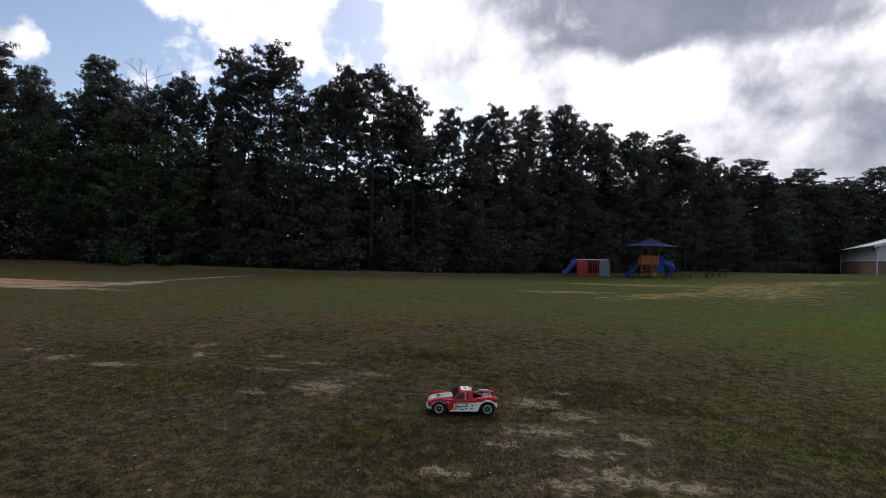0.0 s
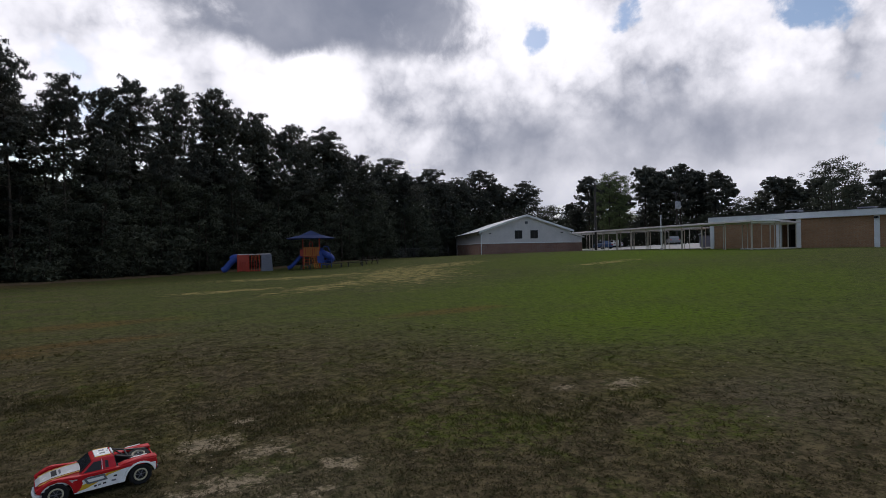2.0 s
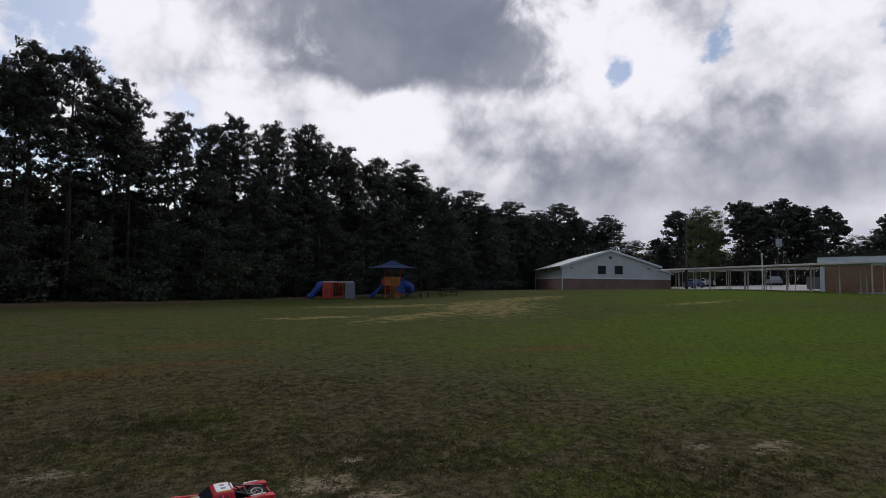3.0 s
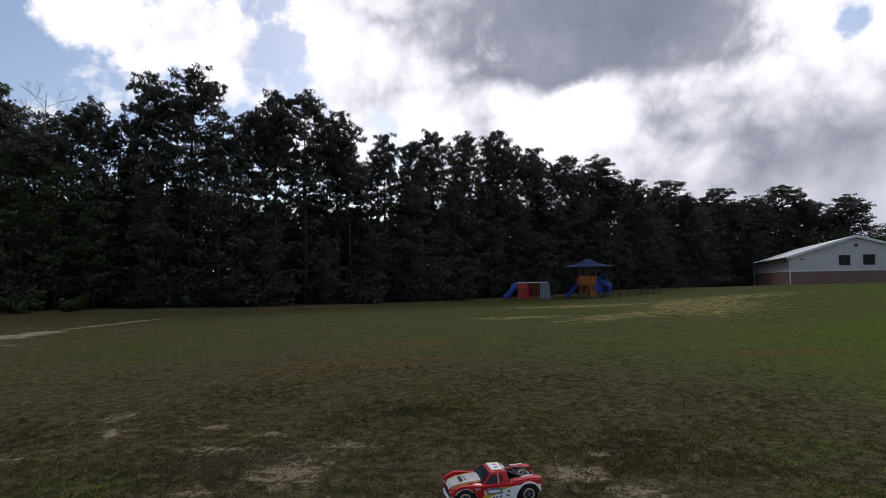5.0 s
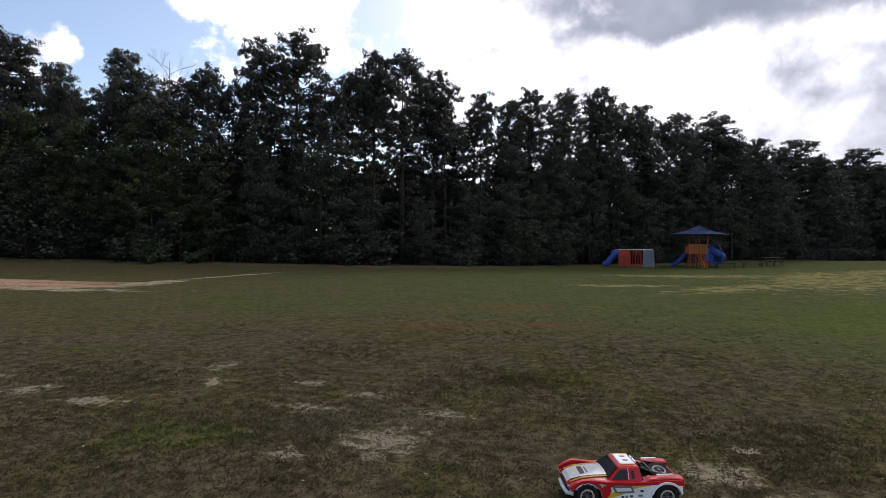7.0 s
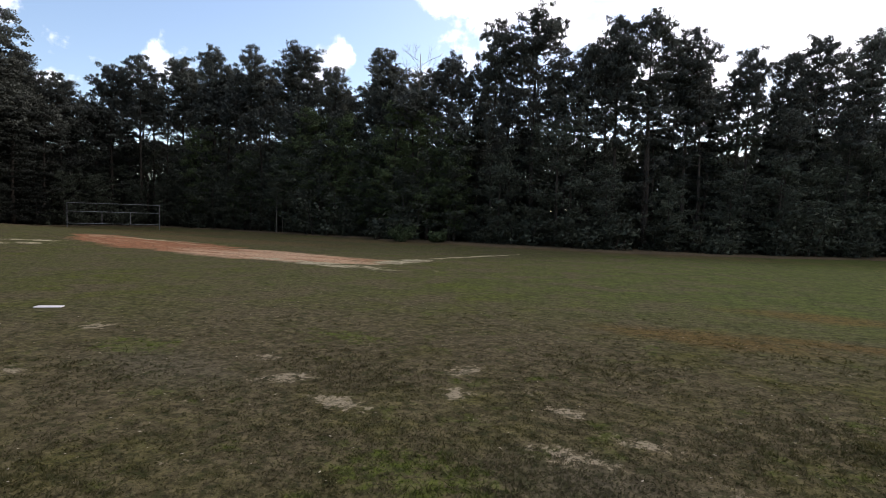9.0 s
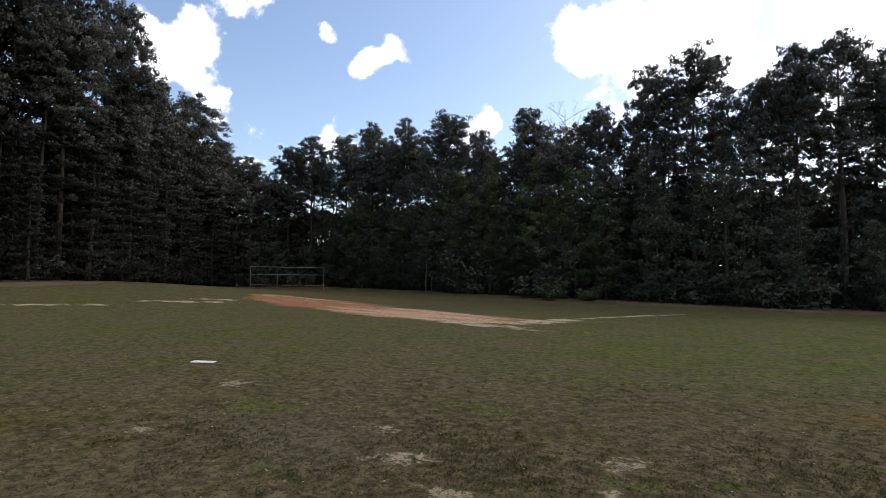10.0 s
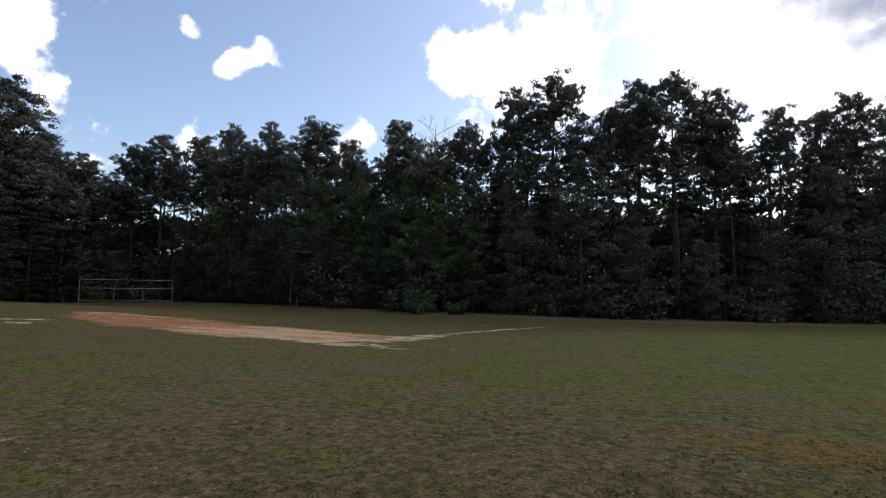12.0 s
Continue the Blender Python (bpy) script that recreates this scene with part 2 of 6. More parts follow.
def turf_colour(n, blade=False):
    """Colour of the worn school field by place: thatch, green, bare soil, clay and straw."""
    pos = n.add("ShaderNodeNewGeometry").outputs["Position"]
    sep = n.add("ShaderNodeSeparateXYZ")
    n.put(sep.inputs[0], pos)
    flat = n.add("ShaderNodeCombineXYZ")
    n.put(flat.inputs[0], sep.outputs[0]), n.put(flat.inputs[1], sep.outputs[1])
    p = flat.outputs[0]
    big, mid = n.noise(p, 0.16, 5, 0.6, 0.1), n.noise(p, 0.9, 6, 0.65)
    fine, grit = n.noise(p, 7.0, 6, 0.7), n.noise(p, 38.0, 4, 0.7)

    def blob(cx, cy, rx, ry, turn=0.0, rag=0.5):
        off = n.vmath("SUBTRACT", p, (cx, cy, 0))
        a = radians(turn)
        u = n.vmath("DOT_PRODUCT", off, (math.cos(a) / rx, math.sin(a) / rx, 0))
        v = n.vmath("DOT_PRODUCT", off, (-math.sin(a) / ry, math.cos(a) / ry, 0))
        r = n.math("SQRT", n.math("ADD", n.math("MULTIPLY", u, u), n.math("MULTIPLY", v, v)))
        return n.math("MULTIPLY_ADD", n.math("SUBTRACT", mid, 0.5), rag, n.math("SUBTRACT", 1.0, r))

    def top(rows, rag=0.5):
        best = None
        for row in rows:
            b = blob(*row, rag=rag)
            best = b if best is None else n.math("MAXIMUM", best, b)
        return best

    thatch = n.mix(n.ramp(fine, 0.3, 0.7), (0.038, 0.030, 0.018), (0.132, 0.103, 0.064))
    green = n.mix(n.ramp(fine, 0.3, 0.7), (0.040, 0.042, 0.006), (0.100, 0.092, 0.016))
    c = n.mix(n.ramp(n.math("MULTIPLY_ADD", mid, 0.5, n.math("MULTIPLY", big, 0.6)), 0.50, 0.74), thatch, green)
    lump = n.noise(p, 2.3, 8, 0.75)
    c = n.mix(n.ramp(lump, 0.50, 0.36, 0.0, 0.8), c, (0.028, 0.022, 0.010))
    c = n.mix(n.ramp(lump, 0.55, 0.70, 0.0, 0.6), c, (0.150, 0.120, 0.060))
    sprig = n.noise(p, 1.7, 9, 0.75)
    c = n.mix(n.ramp(sprig, 0.54, 0.66, 0.0, 0.75), c, (0.058, 0.076, 0.010))
    far = n.ramp(n.vmath("LENGTH", n.vmath("SUBTRACT", p, (-2.0, 3.0, 0))), 7.0, 15.0)
    far = n.math("MULTIPLY", far, n.ramp(sep.outputs[0], -14.0, -1.0, 0.42, 1.0))
    clump = n.noise(p, 3.2, 8, 0.78)
    c = n.mix(n.math("MULTIPLY", far, 0.80), c, n.mix(n.ramp(n.math("MULTIPLY_ADD", clump, 0.7, n.math("MULTIPLY", mid, 0.4)), 0.40, 0.70), (0.034, 0.055, 0.010), (0.096, 0.114, 0.026)))
    dry = n.math("MULTIPLY", n.ramp(n.noise(p, 0.62, 7, 0.72, 0.3), 0.44, 0.62), n.ramp(sep.outputs[0], 5.0, -6.0, 0.25, 0.85))
    c = n.mix(dry, c, n.mix(n.ramp(fine, 0.3, 0.7), (0.064, 0.049, 0.031), (0.120, 0.094, 0.060)))
    lush = n.ramp(top(((20, 13.5, 15, 9, 15), (42, 28, 22, 14, 20), (11.5, 8.6, 6.0, 3.4, 10)), 0.8), -0.30, 1.0)
    c = n.mix(n.math("MULTIPLY", lush, 0.95), c, n.mix(n.math("MULTIPLY_ADD", clump, 0.6, n.math("MULTIPLY", fine, 0.4)), (0.042, 0.088, 0.003), (0.116, 0.172, 0.006)))
    faded = n.math("MULTIPLY", lush, n.ramp(n.noise(n.mapping(p, (0.6, 1.0, 1.0)), 0.55, 6, 0.68, 0.4), 0.54, 0.70, 0.0, 0.40))
    c = n.mix(faded, c, n.mix(fine, (0.048, 0.062, 0.006), (0.108, 0.106, 0.022)))
    rust = n.ramp(top(((-1.4, 12.6, 2.2, 0.9), (0.6, 16.2, 2.6, 0.9), (0.4, 13.2, 2.2, 0.5), (8.5, 12.5, 2.6, 0.8)), 0.9), 0.0, 0.7)
    c = n.mix(n.math("MULTIPLY", rust, 0.6), c, (0.118, 0.066, 0.022))
    tuft = top(((3.6, 6.2, 0.9, 0.5, 20), (5.2, 3.6, 1.1, 0.5), (1.3, 5.2, 0.4, 0.3), (3.3, 4.6, 0.8, 0.5), (3.0, 5.0, 0.7, 0.5), (-6.2, 9.6, 0.9, 0.4), (-8.2, 7.6, 0.7, 0.5), (-0.6, 4.9, 0.6, 0.3), (-3.2, 6.4, 0.8, 0.4)), 1.6)
    tuft = n.math("MULTIPLY_ADD", n.math("SUBTRACT", n.noise(p, 8.0, 6, 0.75, 0.5), 0.5), 3.0, n.math("MINIMUM", tuft, 0.4))
    c = n.mix(n.ramp(tuft, 0.05, 0.75, 0.0, 0.7), c, n.mix(grit, (0.042, 0.066, 0.006), (0.098, 0.125, 0.014)))
    dust = n.ramp(n.math("MULTIPLY_ADD", n.math("SUBTRACT", lump, 0.5), 1.5, top(((6.6, 3.6, 1.9, 1.3, 20), (1.2, 4.6, 1.5, 1.4), (-1.9, 6.9, 1.3, 0.7), (-7.0, 7.2, 1.8, 0.9)), 1.2)), 0.0, 0.9)
    c = n.mix(n.math("MULTIPLY", dust, 0.55), c, n.mix(fine, (0.058, 0.048, 0.036), (0.135, 0.112, 0.085)))
    bare = n.math("MAXIMUM", top(BARE_EAST, 1.5), top(BARE_WEST, 1.5))
    speck = n.math("MULTIPLY_ADD", n.math("SUBTRACT", n.noise(p, 3.4, 9, 0.75, 0.6), 0.60), 5.0, 0.0)
    near = n.math("SUBTRACT", 1.0, n.ramp(n.vmath("LENGTH", n.vmath("SUBTRACT", p, (-1.5, 5.5, 0))), 6.0, 16.0))
    bare = n.math("MAXIMUM", n.math("MULTIPLY_ADD", n.math("SUBTRACT", n.noise(p, 7.0, 9, 0.78, 0.6), 0.56), 5.0, n.math("MULTIPLY", bare, 1.05)), n.math("MULTIPLY", speck, near))
    c = n.mix(n.math("MULTIPLY", n.ramp(bare, 0.08, 0.55), 0.30 if blade else 0.88), c, n.mix(grit, (0.17, 0.132, 0.098), (0.40, 0.325, 0.25)))
    straw = n.math("MULTIPLY_ADD", n.math("SUBTRACT", n.noise(n.mapping(p, (0.5, 0.8, 1.0)), 2.6, 8, 0.72, 0.5), 0.51), 6.0,
                   n.math("MINIMUM", top(((18.5, 31, 9, 3.4, 57), (25.5, 36.5, 5, 2.4, 20), (11.5, 25.5, 6, 1.1, 38), (6, 25.2, 2.5, 0.8, 10), (30, 23.5, 3, 0.8), (13, 35, 6, 1.8))), 0.42))
    c = n.mix(n.math("MULTIPLY", n.ramp(straw, 0.0, 0.55), 0.9), c, n.mix(grit, (0.22, 0.175, 0.065), (0.38, 0.31, 0.14)))
    worn = n.ramp(top(((-45, 31, 15, 8, 40), (-30, 27.5, 16, 3.5, 10), (-12, 40, 24, 4.2, 0), (-24, 37, 14, 4.0, 20)), 1.2), 0.0, 0.8)
    c = n.mix(n.math("MULTIPLY", worn, 0.75), c, n.mix(fine, (0.075, 0.048, 0.024), (0.135, 0.092, 0.050)))
    clay = top(((-20.5, 20.6, 8.5, 2.5, -2), (-28.0, 21.2, 6.8, 2.9), (-32.0, 21.6, 3.8, 1.9)), 0.7)
    clay = n.math("MULTIPLY_ADD", n.math("SUBTRACT", n.noise(n.mapping(p, (0.4, 1, 1)), 0.8, 6, 0.65), 0.5), 0.7, clay)
    pale = top(((-15.0, 18.9, 4.0, 0.7, -4), (-12.9, 22.0, 0.8, 2.6, -8), (-12.0, 27.5, 0.28, 5.0, -14), (-30.3, 15.0, 2.4, 0.55, 66), (-31.1, 17.2, 1.8, 0.45, 66), (-30.2, 9.8, 2.2, 0.5, 75), (-31.0, 23.0, 3.2, 0.4, 20)), 1.0)
    pale = n.math("MULTIPLY_ADD", n.math("SUBTRACT", n.noise(n.mapping(p, (0.7, 1, 1)), 1.5, 7, 0.7, 0.4), 0.52), 4.0, n.math("MINIMUM", pale, 0.5))
    rusty = n.math("ADD", n.noise(n.mapping(p, (0.22, 1.0, 1)), 1.1, 7, 0.72, 0.3), n.ramp(sep.outputs[0], -20.0, -27.0, 0.06, -0.10))
    c = n.mix(n.math("MULTIPLY", n.ramp(clay, 0.0, 0.30), 0.94), c, n.mix(n.ramp(rusty, 0.38, 0.60), (0.29, 0.125, 0.075), (0.47, 0.300, 0.215)))
    c = n.mix(n.math("MULTIPLY", n.ramp(pale, 0.0, 0.5), 0.88), c, n.mix(fine, (0.30, 0.25, 0.18), (0.50, 0.43, 0.33)))
    lift = n.vmath("MULTIPLY", c, (0.98, 0.98, 0.86))
    return lift, fine, grit


def make_turf():
    m, n = material("worn_turf")
    c, fine, grit = turf_colour(n)
    h = n.math("MULTIPLY_ADD", grit, 0.5, fine)
    speck = n.noise(n.add("ShaderNodeNewGeometry").outputs["Position"], 55.0, 3, 0.8)
    clod = n.noise(n.add("ShaderNodeNewGeometry").outputs["Position"], 19.0, 6, 0.75)
    c = n.mix(n.ramp(speck, 0.60, 0.72, 0.0, 0.6), c, (0.26, 0.22, 0.15))
    tussock = n.noise(n.add("ShaderNodeNewGeometry").outputs["Position"], 6.5, 5, 0.7)
    c = n.mix(n.ramp(tussock, 0.50, 0.38, 0.0, 0.65), c, (0.023, 0.028, 0.009))
    c = n.mix(n.ramp(tussock, 0.55, 0.68, 0.0, 0.28), c, (0.15, 0.145, 0.060))
    c = n.mix(n.ramp(clod, 0.50, 0.39, 0.0, 0.7), c, (0.020, 0.018, 0.010))
    c = n.mix(n.ramp(clod, 0.56, 0.68, 0.0, 0.35), c, (0.17, 0.145, 0.085))
    n.surface(c, 0.95, normal=n.bump(h, 0.7, 0.03), spec=0.03)
    return m


def thin_leaf(n, colour, share):
    """Let part of the light through, as leaves and blades do."""
    out = next(q for q in n.t.nodes if q.type == "OUTPUT_MATERIAL")
    face = out.inputs[0].links[0].from_socket
    thin, both = n.add("ShaderNodeBsdfTranslucent"), n.add("ShaderNodeMixShader")
    n.put(thin.inputs[0], colour)
    both.inputs[0].default_value = share
    n.t.links.new(face, both.inputs[1]), n.t.links.new(thin.outputs[0], both.inputs[2]), n.t.links.new(both.outputs[0], out.inputs[0])


def make_blade():
    m, n = material("grass_blades")
    c, fine, grit = turf_colour(n, True)
    rnd = n.add("ShaderNodeNewGeometry").outputs["Random Per Island"]
    c = n.mix(n.math("MULTIPLY_ADD", n.ramp(rnd, 0.0, 1.0), 0.34, 0.10), c, n.mix(n.ramp(rnd, 0.65, 1.0), (0.060, 0.074, 0.020), (0.19, 0.165, 0.095)))
    n.surface(c, 0.9, spec=0.1)
    thin_leaf(n, c, 0.5)
    return m


def make_leaf(name, dark, light):
    m, n = material(name)
    geo = n.add("ShaderNodeNewGeometry")
    info = n.add("ShaderNodeObjectInfo")
    v = n.math("MULTIPLY_ADD", geo.outputs["Random Per Island"], 0.4, n.math("MULTIPLY", info.outputs["Random"], 0.6))
    patch = n.noise(geo.outputs["Position"], 0.5, 3)
    c = n.mix(n.math("MULTIPLY_ADD", n.math("SUBTRACT", patch, 0.5), 1.2, v, clamp=True), dark, light)
    n.surface(c, 0.85, spec=0.1)
    thin_leaf(n, c, 0.25)
    return m


def make_plain(name, colour, rough=0.5, metal=0.0, vary=0.12, scale=6.0, bump=0.0, spec=0.4):
    """Paint, plastic, metal or cloth with faint grain and grime."""
    m, n = material(name)
    p = n.add("ShaderNodeTexCoord").outputs["Object"]
    a, b = n.noise(p, scale, 5, 0.6), n.noise(p, scale * 9, 3, 0.6)
    f = n.math("MULTIPLY_ADD", b, 0.35, n.math("MULTIPLY", a, 0.65))
    dark = tuple(q * (1 - vary * 1.6) for q in colour)
    light = tuple(min(1.0, q * (1 + vary)) for q in colour)
    n.surface(n.mix(n.ramp(f, 0.3, 0.7), dark, light), n.ramp(a, 0.2, 0.8, rough * 0.85, min(1, rough * 1.15)), metal,
              n.bump(f, bump, 0.01) if bump else None, spec)
    return m


def make_bark():
    m, n = material("bark")
    p = n.add("ShaderNodeTexCoord").outputs["Object"]
    a = n.noise(n.mapping(p, (5, 5, 1.2)), 2.2, 7, 0.65, 0.4)
    n.surface(n.mix(n.ramp(a, 0.35, 0.65), (0.030, 0.025, 0.021), (0.085, 0.068, 0.055)), 0.95, normal=n.bump(a, 0.9, 0.05), spec=0.1)
    return m


def make_brick(name, c1, c2, mortar, scale=1.0):
    m, n = material(name)
    p = n.add("ShaderNodeTexCoord").outputs["Object"]
    sep = n.add("ShaderNodeSeparateXYZ")
    n.put(sep.inputs[0], p)
    uv = n.add("ShaderNodeCombineXYZ")
    n.put(uv.inputs[0], n.math("ADD", sep.outputs[0], sep.outputs[1])), n.put(uv.inputs[1], sep.outputs[2])
    b = n.add("ShaderNodeTexBrick")
    n.put(b.inputs["Vector"], uv.outputs[0])
    b.inputs["Scale"].default_value = scale
    b.inputs["Color1"].default_value, b.inputs["Color2"].default_value = (*c1, 1), (*c2, 1)
    b.inputs["Mortar"].default_value = (*mortar, 1)
    b.inputs["Brick Width"].default_value, b.inputs["Row Height"].default_value = 0.215, 0.075
    b.inputs["Mortar Size"].default_value = 0.008
    s = n.noise(p, 0.7, 5, 0.6)
    c = n.mix(n.ramp(s, 0.35, 0.75, 0.0, 0.35), b.outputs["Color"], tuple(q * 0.55 for q in c1))
    n.surface(c, 0.9, normal=n.bump(b.outputs["Fac"], -0.5, 0.01), spec=0.2)
    return m


def make_litter():
    m, n = material("leaf_litter")
    p = n.add("ShaderNodeNewGeometry").outputs["Position"]
    a, b = n.noise(p, 0.6, 6, 0.7), n.noise(p, 9, 5, 0.7)
    c = n.mix(n.ramp(a, 0.35, 0.7), (0.070, 0.050, 0.030), (0.100, 0.074, 0.038))
    n.surface(n.mix(n.ramp(b, 0.4, 0.75), c, (0.13, 0.10, 0.065)), 1.0, normal=n.bump(b, 0.8, 0.04), spec=0.05)
    return m


TURF, BLADE, BARK, LITTER = make_turf(), make_blade(), make_bark(), make_litter()
NEEDLE = make_leaf("pine_needles", (0.064, 0.067, 0.059), (0.116, 0.121, 0.098))
LEAF = make_leaf("broad_leaves", (0.058, 0.065, 0.050), (0.110, 0.124, 0.086))
# foliage darkened in its colour to carry the wood's shade
CEDAR_SHADED = make_leaf("shaded_cedar_sprays", (0.024, 0.026, 0.022), (0.046, 0.050, 0.039))
LEAF_LIGHT = make_leaf("light_leaves", (0.062, 0.084, 0.040), (0.128, 0.162, 0.072))
WHITE = make_plain("white_painted_metal", (0.74, 0.74, 0.73), 0.5, 0, 0.06, 1.5)
SIDING = make_plain("off_white_siding", (0.63, 0.57, 0.55), 0.6, 0, 0.07, 0.8)
ROOFM = make_plain("pale_metal_roof", (0.72, 0.73, 0.74), 0.45, 0.0, 0.08, 0.6)
DARK = make_plain("dark_frame", (0.03, 0.03, 0.034), 0.5)
GLASS = make_plain("dark_window_pane", (0.02, 0.023, 0.028), 0.08, 0, 0.1, 2.0, 0, 0.6)
SCREEN = make_plain("dark_window_screen", (0.028, 0.024, 0.022), 0.6, 0, 0.2, 8, 0, 0.2)
BRICK = make_brick("red_brown_brick", (0.23, 0.112, 0.082), (0.28, 0.142, 0.104), (0.31, 0.26, 0.23))
TAN = make_brick("tan_orange_brick", (0.31, 0.160, 0.080), (0.38, 0.205, 0.105), (0.36, 0.28, 0.20))
CAN = make_plain("dull_pale_grey_steel", (0.36, 0.37, 0.39), 0.6, 0, 0.1, 3)
MAST = make_plain("dark_creosoted_timber", (0.060, 0.050, 0.045), 0.9, 0, 0.25, 4, 0.3)
POST = make_plain("cream_painted_steel", (0.50, 0.45, 0.38), 0.6, 0, 0.12, 2)
GALV = make_plain("galvanised_steel", (0.30, 0.31, 0.32), 0.55, 0.4, 0.12, 5)
PIPE = make_plain("dull_grey_pipe", (0.20, 0.20, 0.20), 0.6, 0.3, 0.2, 5)
DULL = make_plain("weathered_fence_steel", (0.13, 0.13, 0.13), 0.8, 0.2, 0.15, 5)
CONCRETE = make_plain("concrete", (0.46, 0.44, 0.41), 0.9, 0, 0.15, 2.0, 0.2)
BLUE = make_plain("blue_plastic", (0.028, 0.065, 0.30), 0.45, 0, 0.08)
NAVY = make_plain("blue_canopy_cloth", (0.035, 0.065, 0.20), 0.8, 0, 0.12, 2)
RED = make_plain("red_painted_steel", (0.42, 0.045, 0.025), 0.45)
ORANGE = make_plain("orange_plastic", (0.55, 0.17, 0.03), 0.5)
GREY = make_plain("grey_plastic", (0.19, 0.19, 0.23), 0.6)
WOOD = make_plain("weathered_timber", (0.075, 0.060, 0.048), 0.9, 0, 0.25, 4, 0.3)


# ---- mesh helpers ----
def part(name, bm, mat, parent=None, label="", m=None):
    """Link a bmesh as one mesh object under a thing or a part."""
    data = bpy.data.meshes.new(name)
    bm.to_mesh(data)
    bm.free()
    return part_mesh(name, data, mat, parent, label, m)


def part_mesh(name, data, mat, parent=None, label="", m=None):
    if mat and not data.materials:
        data.materials.append(mat)
    ob = new(name, data)
    if parent:
        ob.parent = parent
    if m is not None:
        ob.matrix_basis = m
    if label:
        tagged(ob, label)
    return ob


def thing(name, m, label, category, group="", kind=""):
    ob = new(name)
    ob.empty_display_size = 0.2
    ob.matrix_basis = m
    return tagged(ob, label, category, group, kind)


def add_box(bm, x0, x1, y0, y1, z0, z1, bevel=0.0, m=None):
    r = bmesh.ops.create_cube(bm, size=1.0)
    vs = r["verts"]
    for v in vs:
        v.co = Vector(((x0 + x1) / 2 + v.co.x * (x1 - x0), (y0 + y1) / 2 + v.co.y * (y1 - y0), (z0 + z1) / 2 + v.co.z * (z1 - z0)))
    if m is not None:
        bmesh.ops.transform(bm, matrix=m, verts=vs)
    if bevel:
        es = list({e for v in vs for e in v.link_edges})
        bmesh.ops.bevel(bm, geom=es, offset=bevel, segments=1, affect="EDGES")
    return bm


def box(x0, x1, y0, y1, z0, z1, bevel=0.0, m=None):
    return add_box(bmesh.new(), x0, x1, y0, y1, z0, z1, bevel, m)


def add_tube(bm, points, radii, sides=8, caps=True):
    """A round bar through points, with a radius at each."""
    pts = [Vector(q) for q in points]
    if not isinstance(radii, (list, tuple)):
        radii = [radii] * len(pts)
    rings = []
    for i, q in enumerate(pts):
        d = (pts[min(i + 1, len(pts) - 1)] - pts[max(i - 1, 0)]).normalized()
        a = d.orthogonal().normalized() if not rings else (last - d * last.dot(d)).normalized()
        last = a
        b = d.cross(a)
        rings.append([bm.verts.new(q + (a * math.cos(s) + b * math.sin(s)) * radii[i]) for s in (2 * math.pi * k / sides for k in range(sides))])
    for r0, r1 in zip(rings, rings[1:]):
        for k in range(sides):
            bm.faces.new((r0[k], r0[(k + 1) % sides], r1[(k + 1) % sides], r1[k]))
    if caps:
        bm.faces.new(rings[0][::-1]), bm.faces.new(rings[-1])
    return bm


def tube(points, radii, sides=8):
    return add_tube(bmesh.new(), points, radii, sides)


def prism(outline, y0, y1, bevel=0.0):
    """An outline in x and z, extruded from y0 to y1."""
    bm = bmesh.new()
    a = [bm.verts.new((x, y0, z)) for x, z in outline]
    b = [bm.verts.new((x, y1, z)) for x, z in outline]
    n = len(a)
    bm.faces.new(a), bm.faces.new(b[::-1])
    for i in range(n):
        bm.faces.new((a[i], b[i], b[(i + 1) % n], a[(i + 1) % n]))
    bmesh.ops.recalc_face_normals(bm, faces=bm.faces)
    if bevel:
        bmesh.ops.bevel(bm, geom=[e for e in bm.edges], offset=bevel, segments=1, affect="EDGES")
    return bm


def smooth_faces(ob):
    for f in ob.data.polygons:
        f.use_smooth = True
    return ob


# ---- ground ----
def build_ground():
    half = [math.sinh(6.2 * i / 90) / math.sinh(6.2) * 2600 for i in range(91)]
    axis = [-v for v in half[:0:-1]] + half
    verts = [(x, y + 5, gz(x, y + 5)) for y in axis for x in axis]
    n = len(axis)
    faces = [(j * n + i, j * n + i + 1, (j + 1) * n + i + 1, (j + 1) * n + i) for j in range(n - 1) for i in range(n - 1)]
    data = bpy.data.meshes.new("ground")
    data.from_pydata(verts, [], faces)
    ob = smooth_faces(part_mesh("ground", data, TURF))
    tagged(ob, "worn school field of thin brownish green turf with bare patches", "ground", kind="structure")


build_ground()

# ---- woods: outline of the edge and of the skyline ----
EDGE_AZ = (-125, -100, -85, -78, -72, -66, -60, -54, -47, -40, -32, -22, -10, 2, 12, 20, 27, 33, 40, 48)
EDGE_D = (36, 38, 41, 44, 52, 66, 76, 74, 62, 54, 46, 42.5, 41, 44.5, 53, 60, 71, 86, 104, 122)
